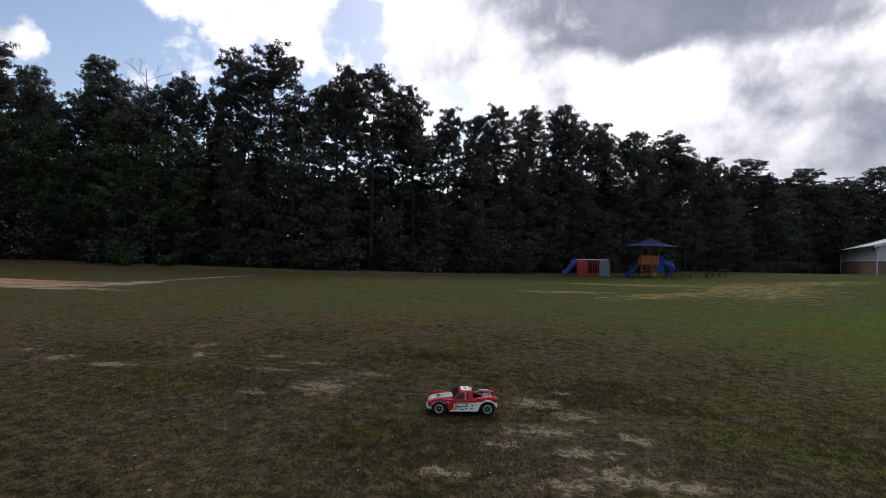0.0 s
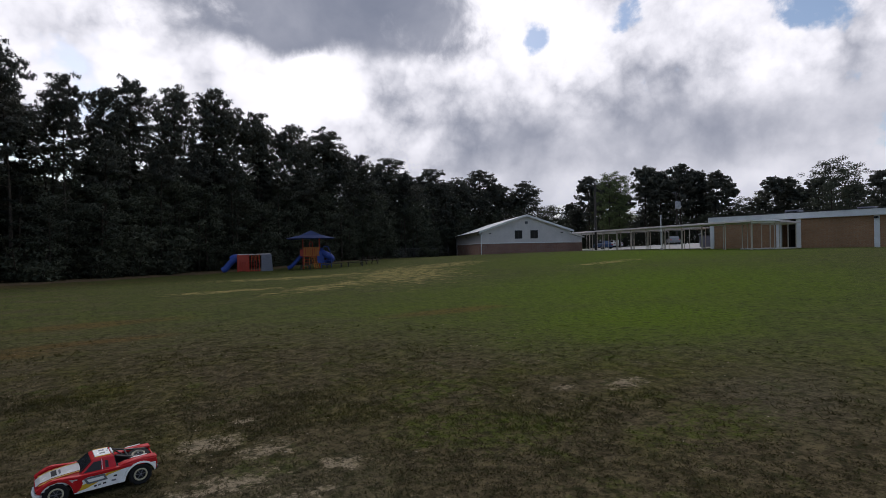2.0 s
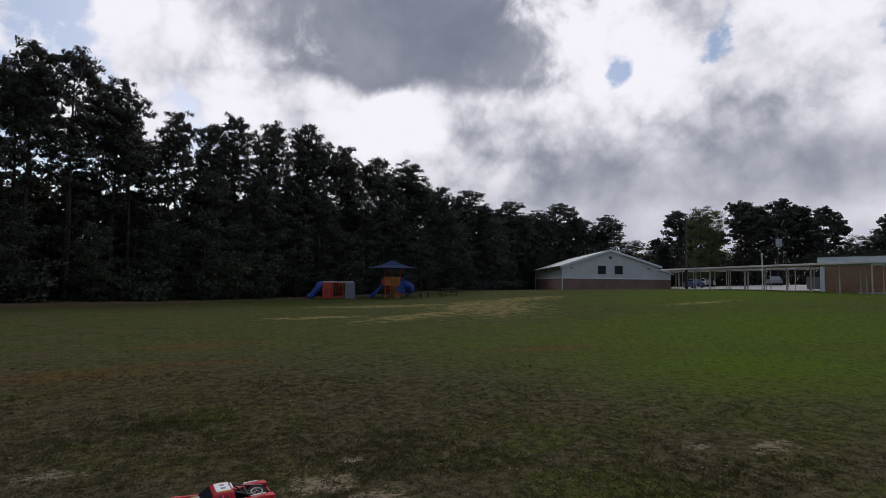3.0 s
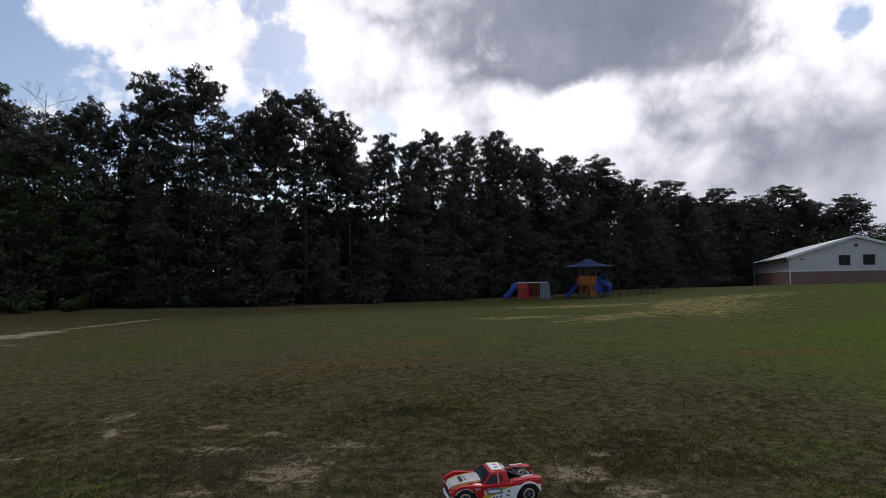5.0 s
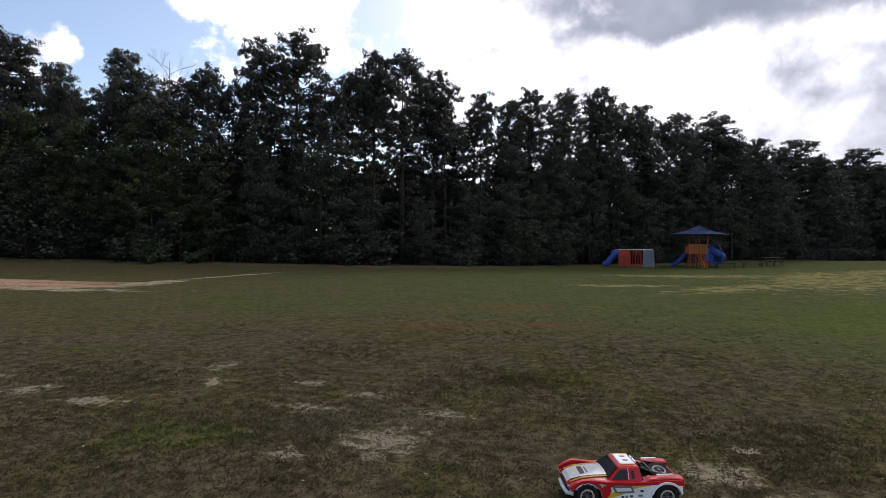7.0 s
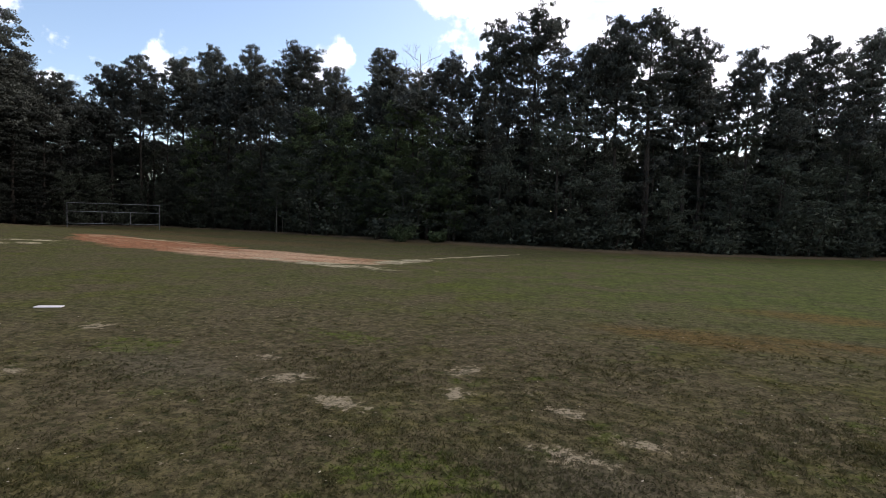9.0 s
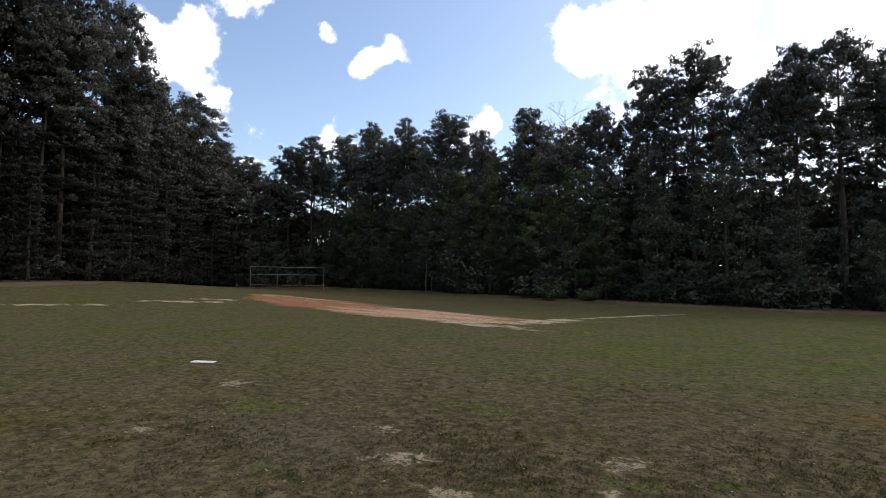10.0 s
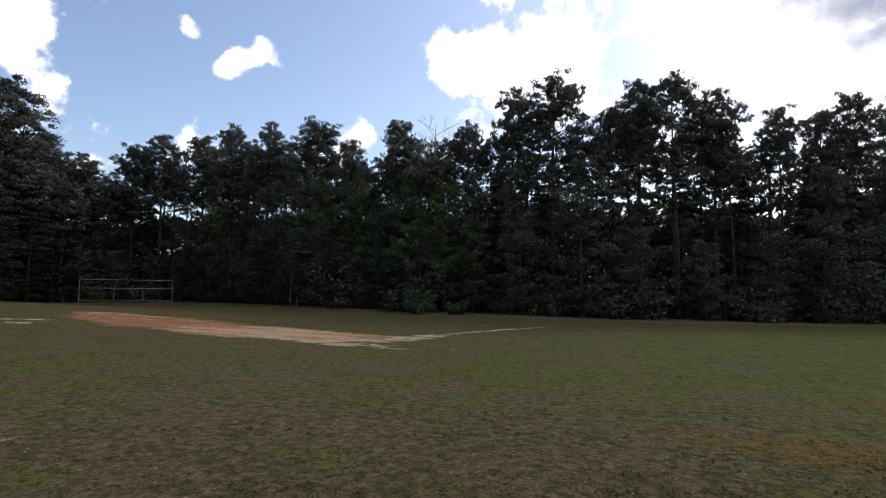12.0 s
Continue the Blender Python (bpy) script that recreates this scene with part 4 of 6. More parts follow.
def build_bare_tree(x, y, high, seed, label, leafy):
    r = random.Random(seed)
    t = thing("bare_tree" if not leafy else "sapling", pose(x, y, gz(x, y)), label, "tree")
    part("trunk", tube([(0, 0, -0.1), (0.05, 0.02, high * 0.5), (0, 0.06, high)], [0.009 * high, 0.006 * high, 0.0012 * high], 6), BARE, t, "pale slim trunk")
    bm = bmesh.new()
    tips = []

    def grow(p, d, ln, rad, depth):
        q = p + d * ln
        add_tube(bm, [p, p.lerp(q, 0.5) + Vector((r.uniform(-1, 1), r.uniform(-1, 1), 0)) * ln * 0.05, q], [rad, rad * 0.8, rad * 0.5], 3, False)
        tips.append(q)
        if depth:
            for k in range(3):
                e = (d + Vector((r.uniform(-1, 1), r.uniform(-1, 1), r.uniform(-0.3, 0.9))) * 0.75).normalized()
                grow(p.lerp(q, r.uniform(0.45, 1.0)), e, ln * 0.62, rad * 0.55, depth - 1)
    for i in range(18):
        a, f = i * 2.4, 0.56 + 0.42 * i / 18
        grow(Vector((0.02, 0.03, high * f)), Vector((math.cos(a), math.sin(a), 0.7)).normalized(), high * 0.115 * (1.2 - f * 0.5), 0.0034 * high * (1.3 - f), 3)
    tagged(part("branchwork", bm, BARE, t), kind="stuff")
    if leafy:
        part_mesh("foliage", leaf_mesh("foliage", tips[::4], [0.3] * len(tips[::4]), 10, 0.16, 0.05, 0.0, seed), LEAF, t)


build_bare_tree(*way(-30.6, 48.0), 16.4, 5, "tall leafless pale tree among the pines", False)
build_bare_tree(*way(-45.0, 58.0), 5.5, 8, "slim sapling with a pale trunk at the wood's edge", True)
build_bare_tree(*way(-44.4, 58.6), 4.5, 9, "slim sapling with a pale trunk at the wood's edge", True)


# ---- gymnasium ----
def quad(points, thick=0.0):
    """A flat panel through four points, thickened along its normal."""
    bm = bmesh.new()
    vs = [bm.verts.new(q) for q in points]
    f = bm.faces.new(vs)
    if thick:
        f.normal_update()
        n = f.normal.copy() * thick
        top = [bm.verts.new(v.co + n) for v in vs]
        bm.faces.new(top)
        k = len(vs)
        for i in range(k):
            bm.faces.new((vs[i], vs[(i + 1) % k], top[(i + 1) % k], top[i]))
        bmesh.ops.recalc_face_normals(bm, faces=bm.faces)
    return bm


def build_gym():
    w, deep, brick, eave, ridge = 11.9, 29.0, 1.85, 3.45, 5.45
    g = thing("gymnasium", pose(44.5, 54.0, 0.40, 0, 0, -31), "low gabled gymnasium with off-white siding over a red brick base", "building")
    part("brick_base", box(0, w, 0, deep, -0.6, brick), BRICK, g, "red-brown brick base wall")
    sid = part("siding", prism([(0.03, brick), (w - 0.03, brick), (w - 0.03, eave), (w / 2, ridge - 0.1), (0.03, eave)], 0.03, deep - 0.03), SIDING, g, "off-white metal siding")
    part("ledge", box(-0.04, w + 0.04, -0.04, deep + 0.04, brick - 0.03, brick + 0.07, 0.01), WHITE, g)
    ribs = bmesh.new()
    k = 0.45
    while k < w - 0.2:
        add_box(ribs, k - 0.02, k + 0.02, 0.012, 0.034, brick + 0.07, eave - 0.1 + (ridge - eave) * (1 - abs(2 * k / w - 1)) - 0.08)
        k += 0.45
    part("siding_profile", ribs, SIDING, g)
    for s in (0, 1):
        x0, x1 = (-0.35, w / 2) if s == 0 else (w + 0.35, w / 2)
        zlow = eave - 0.35 * (ridge - eave) / (w / 2)
        part("roof", quad([(x0, -0.35, zlow), (x1, -0.35, ridge), (x1, deep + 0.35, ridge), (x0, deep + 0.35, zlow)] if s == 0 else
                          [(x1, -0.35, ridge), (x0, -0.35, zlow), (x0, deep + 0.35, zlow), (x1, deep + 0.35, ridge)], 0.12), ROOFM, g, "pale metal roof slope")
        part("barge_board", quad([(x0, -0.37, zlow - 0.12), (x1, -0.37, ridge - 0.12), (x1, -0.37, ridge + 0.14), (x0, -0.37, zlow + 0.14)], 0.03), WHITE, g, "white barge board")
    part("gutter", tube([(-0.42, -0.3, eave - 0.1), (-0.42, deep, eave - 0.1)], 0.07, 6), DARK, g)
    part("downspout", tube([(-0.40, -0.06, eave - 0.1), (-0.07, -0.07, eave - 0.5), (-0.07, -0.07, -0.3)], 0.06, 6), WHITE, g, "white downspout")
    part("downspout", tube([(-0.40, deep - 0.1, eave - 0.1), (-0.07, deep - 0.1, eave - 0.5), (-0.07, deep - 0.1, -0.3)], 0.06, 6), WHITE, g, "white downspout")
    for cx in (w / 2 - 1.05, w / 2 + 1.05):
        win = part("window", box(cx - 0.50, cx + 0.50, -0.03, 0.05, 2.42, 3.50, 0.01), DARK, g, "small dark window")
        part("pane", box(cx - 0.42, cx + 0.42, -0.035, -0.028, 2.50, 3.42), SCREEN, win)
        part("mullion", box(cx - 0.02, cx + 0.02, -0.045, -0.034, 2.46, 3.46), DARK, win)
    vent = part("vent", box(w / 2 - 0.16, w / 2 + 0.20, -0.02, 0.05, 4.35, 4.68, 0.02), DARK, g, "small dark gable vent")
    for i in range(4):
        part("slat", box(w / 2 - 0.13, w / 2 + 0.17, -0.035, -0.018, 4.40 + i * 0.07, 4.43 + i * 0.07), GREY, vent)
    for cx, z in ((1.1, 3.15), (w - 1.2, 3.15)):
        f = part("wall_light", box(cx - 0.14, cx + 0.14, -0.22, 0.03, z - 0.05, z + 0.06, 0.02), DARK, g, "dark flood light")
        part("lens", box(cx - 0.10, cx + 0.10, -0.235, -0.215, z - 0.04, z + 0.03), GLASS, f)
    for cy in (2.2, 15.0):
        f = part("wall_light", box(-0.22, 0.03, cy - 0.14, cy + 0.14, 2.98, 3.10, 0.02), DARK, g, "dark flood light")
        part("lens", box(-0.235, -0.215, cy - 0.10, cy + 0.10, 3.0, 3.07), GLASS, f)
    # lean-to on the school side
    part("annex_base", box(w + 0.01, w + 1.7, 0.4, 14, -0.6, brick - 0.05), BRICK, g)
    part("annex_siding", prism([(w + 0.01, brick - 0.05), (w + 1.67, brick - 0.05), (w + 1.67, 2.5), (w + 0.01, 3.0)], 0.43, 13.9), SIDING, g)
    part("annex_roof", quad([(w, 0.15, 3.06), (w + 1.95, 0.15, 2.46), (w + 1.95, 14.2, 2.46), (w, 14.2, 3.06)], 0.1), WHITE, g)


build_gym()


# ---- covered walkway, school wing ----
def build_walkway(ax, ay, bx, by, label, high=2.4, wide=2.4, bay=3.0):
    dx, dy = bx - ax, by - ay
    ln = math.hypot(dx, dy)
    za, zb = gz(ax, ay), gz(bx, by)
    rz = math.degrees(math.atan2(dy, dx))
    wk = thing("covered_walkway", pose(ax, ay, min(za, zb), 0, 0, rz), label, "walkway", "covered walkways of the school")
    lift = max(za, zb) - min(za, zb)
    part("path_slab", box(0, ln, -wide / 2 - 0.2, wide / 2 + 0.2, -0.25, lift * 0.5 + 0.07, 0.01), CONCRETE, wk, "pale concrete path")
    part("roof_deck", box(-0.3, ln + 0.3, -wide / 2 - 0.3, wide / 2 + 0.3, high + lift, high + lift + 0.10, 0.01), WHITE, wk, "thin white flat roof")
    for s in (-1, 1):
        part("roof_edge", box(-0.32, ln + 0.32, s * (wide / 2 + 0.30) - 0.03, s * (wide / 2 + 0.30) + 0.03, high + lift - 0.05, high + lift + 0.12, 0.01), SIDING, wk)
    n = max(2, round(ln / bay) + 1)
    post = bpy.data.meshes.new("post")
    bm = box(-0.035, 0.035, -0.035, 0.035, 0, high + lift, 0.010)
    add_box(bm, -0.08, 0.08, -0.08, 0.08, 0.0, lift * 0.5 + 0.10)
    bm.to_mesh(post), bm.free()
    for i in range(n):
        for s in (-1, 1):
            part_mesh("post", post, POST, wk, "", pose(ln * i / (n - 1), s * wide / 2, 0))
        part("beam", box(ln * i / (n - 1) - 0.04, ln * i / (n - 1) + 0.04, -wide / 2, wide / 2, high + lift - 0.14, high + lift - 0.002), WHITE, wk)


WALK_LABEL = "white flat-roofed covered walkway on slim square posts"
build_walkway(60.8, 51.5, 48.6, 21.6, WALK_LABEL)
build_walkway(49.6, 22.6, 57.6, 23.6, WALK_LABEL, 2.45, 2.2, 2.6)
build_walkway(66.0, 55.0, 60.0, 33.5, WALK_LABEL)


def build_wing():
    z0 = 1.02
    w = thing("school_wing", pose(59.2, 31.5, z0, 0, 0, -90), "flat-roofed tan brick school wing with a white fascia", "building")
    high, ln, deep = 3.0, 31.0, 14.0
    # local x runs along the front, local y points away from the field
    spans = ((0.35, 6.7), (8.9, 14.7), (15.1, 23.6), (24.4, ln - 0.4))
    for x0, x1 in spans:
        part("brick_panel", box(x0, x1, 0.0, 0.25, -0.4, high, 0.0), TAN, w, "tan brick wall panel")
    part("core", box(0.2, 6.9, 0.3, deep, -0.4, high + 0.2), TAN, w)
    part("core", box(8.7, ln - 0.2, 0.3, deep, -0.4, high + 0.2), TAN, w)
    part("recess_wall", box(6.9, 8.7, 2.2, 2.4, -0.4, high), DARK, w, "dark entrance recess")
    dr = part("door", box(7.1, 8.5, 2.12, 2.19, 0.05, 2.15, 0.01), DARK, w, "dark glazed double door")
    part("pane", box(7.2, 7.72, 2.10, 2.118, 0.3, 2.0), GLASS, dr)
    part("pane", box(7.88, 8.4, 2.10, 2.118, 0.3, 2.0), GLASS, dr)
    part("step_slab", box(6.3, 9.3, -1.2, 2.1, -0.4, 0.05, 0.01), CONCRETE, w)
    for x in (0.15, 6.9, 8.7, 14.9, 24.0, ln - 0.2):
        part("pilaster", box(x - 0.2, x + 0.2, -0.12, 0.28, -0.4, high + 0.05, 0.015), WHITE, w, "white pilaster")
    part("fascia", box(-0.15, ln + 0.15, -0.35, 0.1, high + 0.002, high + 0.60, 0.02), WHITE, w, "broad white fascia")
    part("roof_deck", box(-0.1, ln + 0.1, 0.1, deep, high + 0.21, high + 0.5), GREY, w)
    part("roof_edge", box(-0.2, ln + 0.2, -0.40, deep + 0.1, high + 0.602, high + 0.66, 0.01), DARK, w, "thin dark roof edge")
    for x, s in ((5.5, 0.9), (12.0, 0.7), (21.0, 1.0)):
        unit = part("roof_unit", box(x, x + 1.4, 5.0, 6.2, high + 0.66, high + 0.66 + s * 0.6, 0.04), GREY, w, "grey roof ventilation unit")
        part("grille", box(x + 0.2, x + 1.2, 4.97, 5.0, high + 0.72, high + 0.6 + s * 0.5), DARK, unit)
    f = part("wall_light", box(14.75, 15.05, -0.36, -0.13, 2.72, 2.9, 0.03), DARK, w, "dark wall light")
    part("lens", box(14.8, 15.0, -0.375, -0.355, 2.75, 2.85), GLASS, f)


build_wing()


# ---- yard beyond the walkway: paving, parked cars, bin, poles ----
def build_yard():
    verts, faces = [], []
    for i in range(13):
        for j in range(9):
            y = 33.0 + j * 5.0
            x = 56.0 + (y - 33.0) * 0.41 + i * 4.3
            verts.append((x, y, gz(x, y) + 0.05))
    for i in range(12):
        for j in range(8):
            a = i * 9 + j
            faces.append((a, a + 9, a + 10, a + 1))
    data = bpy.data.meshes.new("pavement")
    data.from_pydata(verts, [], faces)
    tagged(part_mesh("pavement", data, CONCRETE), "pale concrete parking yard behind the walkway", "pavement", kind="structure")


build_yard()
PAINTS = {"white": make_plain("white_car_paint", (0.75, 0.75, 0.76), 0.25, 0, 0.03, 2), "blue": make_plain("blue_car_paint", (0.022, 0.055, 0.13), 0.35, 0, 0.05, 2),
          "grey": make_plain("grey_car_paint", (0.22, 0.23, 0.25), 0.25, 0, 0.05, 2)}
RUBBER = make_plain("black_rubber", (0.014, 0.014, 0.015), 0.85, 0, 0.25, 30, 0.2, 0.25)


def build_car(x, y, rz, paint, label):
    c = thing("parked_car", pose(x, y, gz(x, y) + 0.05, 0, 0, rz), label, "car", "cars parked in the yard")
    body = [(-2.2, 0.35), (-2.22, 0.85), (-1.9, 0.98), (1.0, 0.98), (2.05, 0.82), (2.2, 0.6), (2.15, 0.33)]
    part("body", prism(body, -0.86, 0.86, 0.05), PAINTS[paint], c)
    part("cabin", prism([(-1.75, 0.975), (-1.35, 1.42), (0.25, 1.44), (1.0, 0.975)], -0.72, 0.72, 0.06), PAINTS[paint], c)
    for s in (-1, 1):
        part("side_window", prism([(-1.45, 1.02), (-1.2, 1.34), (0.2, 1.36), (0.75, 1.02)], s * 0.725 - 0.006, s * 0.725 + 0.006), GLASS, c)
    part("windscreen", quad([(0.98, -0.62, 1.0), (0.98, 0.62, 1.0), (0.30, 0.60, 1.42), (0.30, -0.60, 1.42)], 0.02), GLASS, c)
    for wx in (-1.35, 1.35):
        for s in (-1, 1):
            wh = part("wheel", tube([(wx, s * 0.68, 0.32), (wx, s * 0.88, 0.32)], 0.32, 16), RUBBER, c, "black tyre")
            part("rim", tube([(wx, s * 0.87, 0.32), (wx, s * 0.895, 0.32)], 0.19, 12), GALV, wh)
    for s in (-1, 1):
        part("headlight", box(2.12, 2.2, s * 0.65 - 0.15, s * 0.65 + 0.15, 0.62, 0.74, 0.02), GLASS, c)
        part("tail_light", box(-2.24, -2.18, s * 0.68 - 0.12, s * 0.68 + 0.12, 0.72, 0.86, 0.02), RED, c)


build_car(84.0, 62.5, 55, "white", "white saloon car parked behind the walkway")
build_car(76.0, 59.0, 60, "blue", "blue saloon car parked behind the walkway")
build_car(86.0, 52.0, 40, "grey", "grey saloon car parked behind the walkway")


def build_bin():
    x, y = 65.5, 35.2
    b = thing("waste_container", pose(x, y, gz(x, y) + 0.05, 0, 0, 20), "dark grey steel waste container beside the walkway", "container")
    part("box_body", prism([(-0.9, 0.12), (0.9, 0.12), (1.05, 1.3), (-0.9, 1.5)], -0.8, 0.8, 0.03), GREY, b)
    part("lid", quad([(-0.95, -0.84, 1.52), (1.08, -0.84, 1.32), (1.08, 0.84, 1.32), (-0.95, 0.84, 1.52)], 0.05), DARK, b, "black lid")
    for s in (-1, 1):
        part("lifting_pocket", box(-0.5, 0.5, s * 0.86 - 0.06, s * 0.86 + 0.06, 0.6, 0.8, 0.01), GREY, b)
        part("skid", box(-0.8, 0.8, s * 0.5 - 0.06, s * 0.5 + 0.06, 0.0, 0.12), GREY, b)


build_bin()


def build_pole(x, y, high, label, tank):
    p = thing("utility_pole", pose(x, y, gz(x, y)), label, "pole", "utility poles")
    part("mast", tube([(0, 0, -0.4), (0, 0, high * 0.5), (0, 0, high)], [0.16, 0.13, 0.10], 8), MAST, p)
    if tank:
        for s in (-1, 1):
            t = part("transformer", tube([(s * 0.36, -0.25, high - 3.2), (s * 0.36, -0.25, high - 3.1), (s * 0.36, -0.25, high - 2.0), (s * 0.36, -0.25, high - 1.9)], [0.26, 0.30, 0.30, 0.24], 12), CAN, p, "pale grey transformer can")
            part("bushing", tube([(s * 0.36, -0.25, high - 1.9), (s * 0.36, -0.25, high - 1.6)], [0.05, 0.03], 6), GREY, t)
        part("crossarm", box(-1.2, 1.2, -0.07, 0.07, high - 0.6, high - 0.45, 0.01), MAST, p)
        for k in (-1.05, -0.4, 0.4, 1.05):
            part("insulator", tube([(k, 0, high - 0.45), (k, 0, high - 0.2)], [0.05, 0.03], 6), GREY, p)
    else:
        part("lamp_head", box(-0.1, 0.7, -0.12, 0.12, high - 0.1, high + 0.06, 0.03), GALV, p, "grey lamp head")


build_pole(57.5, 46.0, 9.0, "tall dark timber lamp pole beside the walkway", False)
build_pole(92.5, 55.0, 9.8, "timber utility pole carrying two transformer cans", True)


def build_slim_post(x, y, high):
    p = thing("lamp_post", pose(x, y, gz(x, y)), "slim white steel lamp post beside the walkway", "lamp post")
    part("mast", tube([(0, 0, -0.3), (0, 0, high)], [0.055, 0.04], 10), WHITE, p)
    part("base_collar", tube([(0, 0, -0.1), (0, 0, 0.18), (0, 0, 0.22)], [0.12, 0.12, 0.06], 10), CONCRETE, p)
    part("lamp_head", tube([(0, 0, high), (0, 0, high + 0.06), (0, 0, high + 0.30), (0, 0, high + 0.36)], [0.05, 0.08, 0.09, 0.04], 10), CAN, p, "grey lamp head")


build_slim_post(50.6, 32.3, 3.3)


# ---- chain-link fence between the wood and the gymnasium ----
def build_fence(ax, ay, bx, by, high=1.5):
    ln = math.hypot(bx - ax, by - ay)
    f = thing("chain_link_fence", pose(ax, ay, gz(ax, ay), 0, 0, math.degrees(math.atan2(by - ay, bx - ax))), "grey galvanised chain-link fence beside the gymnasium", "fence")
    n = round(ln / 3)
    for i in range(n + 1):
        part("post", tube([(ln * i / n, 0, -0.2), (ln * i / n, 0, high + 0.05)], 0.035, 6), DULL, f)
    part("top_rail", tube([(0, 0, high), (ln, 0, high)], 0.025, 6), DULL, f)
    bm = bmesh.new()
    k = -high
    while k < ln:
        for s in (1, -1):
            x0, x1 = (k, k + high) if s > 0 else (k + high, k)
            a, b = Vector((x0, 0.004 * s, 0.05)), Vector((x1, 0.004 * s, high))
            if min(x0, x1) >= 0 and max(x0, x1) <= ln:
                d = Vector((0, 0, 0.006))
                vs = [bm.verts.new(q) for q in (a - d, a + d, b + d, b - d)]
                bm.faces.new(vs)
        k += 0.14
    tagged(part("wire_mesh", bm, DULL, f), kind="stuff")


build_fence(38.0, 70.5, 59.0, 78.0)


# ---- playground ----
def climbing_rungs(parent, name, a, b, side, n, mat, r=0.03):
    a, b, side = Vector(a), Vector(b), Vector(side)
    for s in (-0.5, 0.5):
        part("stringer", tube([a + side * s, b + side * s], r, 6), mat, parent)
    for i in range(n):
        q = a.lerp(b, (i + 0.7) / n)
        part(name, tube([q - side * 0.5, q + side * 0.5], r * 0.8, 6), mat, parent)


def half_pipe(points, radius, wall=0.05, arc=3.4, sides=10):
    """An open slide chute along points."""
    bm = bmesh.new()
    pts = [Vector(q) for q in points]
    rows = []
    for i, q in enumerate(pts):
        d = (pts[min(i + 1, len(pts) - 1)] - pts[max(0, i - 1)]).normalized()
        side = d.cross(Vector((0, 0, 1))).normalized()
        up = side.cross(d)
        ring = []
        for k in range(sides + 1):
            a = -arc / 2 + arc * k / sides
            ring.append(q + side * math.sin(a) * radius - up * math.cos(a) * radius)
        for k in range(sides, -1, -1):
            a = -arc / 2 + arc * k / sides
            ring.append(q + side * math.sin(a) * (radius + wall) - up * math.cos(a) * (radius + wall))
        rows.append([bm.verts.new(v) for v in ring])
    n = len(rows[0])
    for r0, r1 in zip(rows, rows[1:]):
        for k in range(n):
            bm.faces.new((r0[k], r0[(k + 1) % n], r1[(k + 1) % n], r1[k]))
    bm.faces.new(rows[0]), bm.faces.new(rows[-1][::-1])
    bmesh.ops.recalc_face_normals(bm, faces=bm.faces)
    return bm


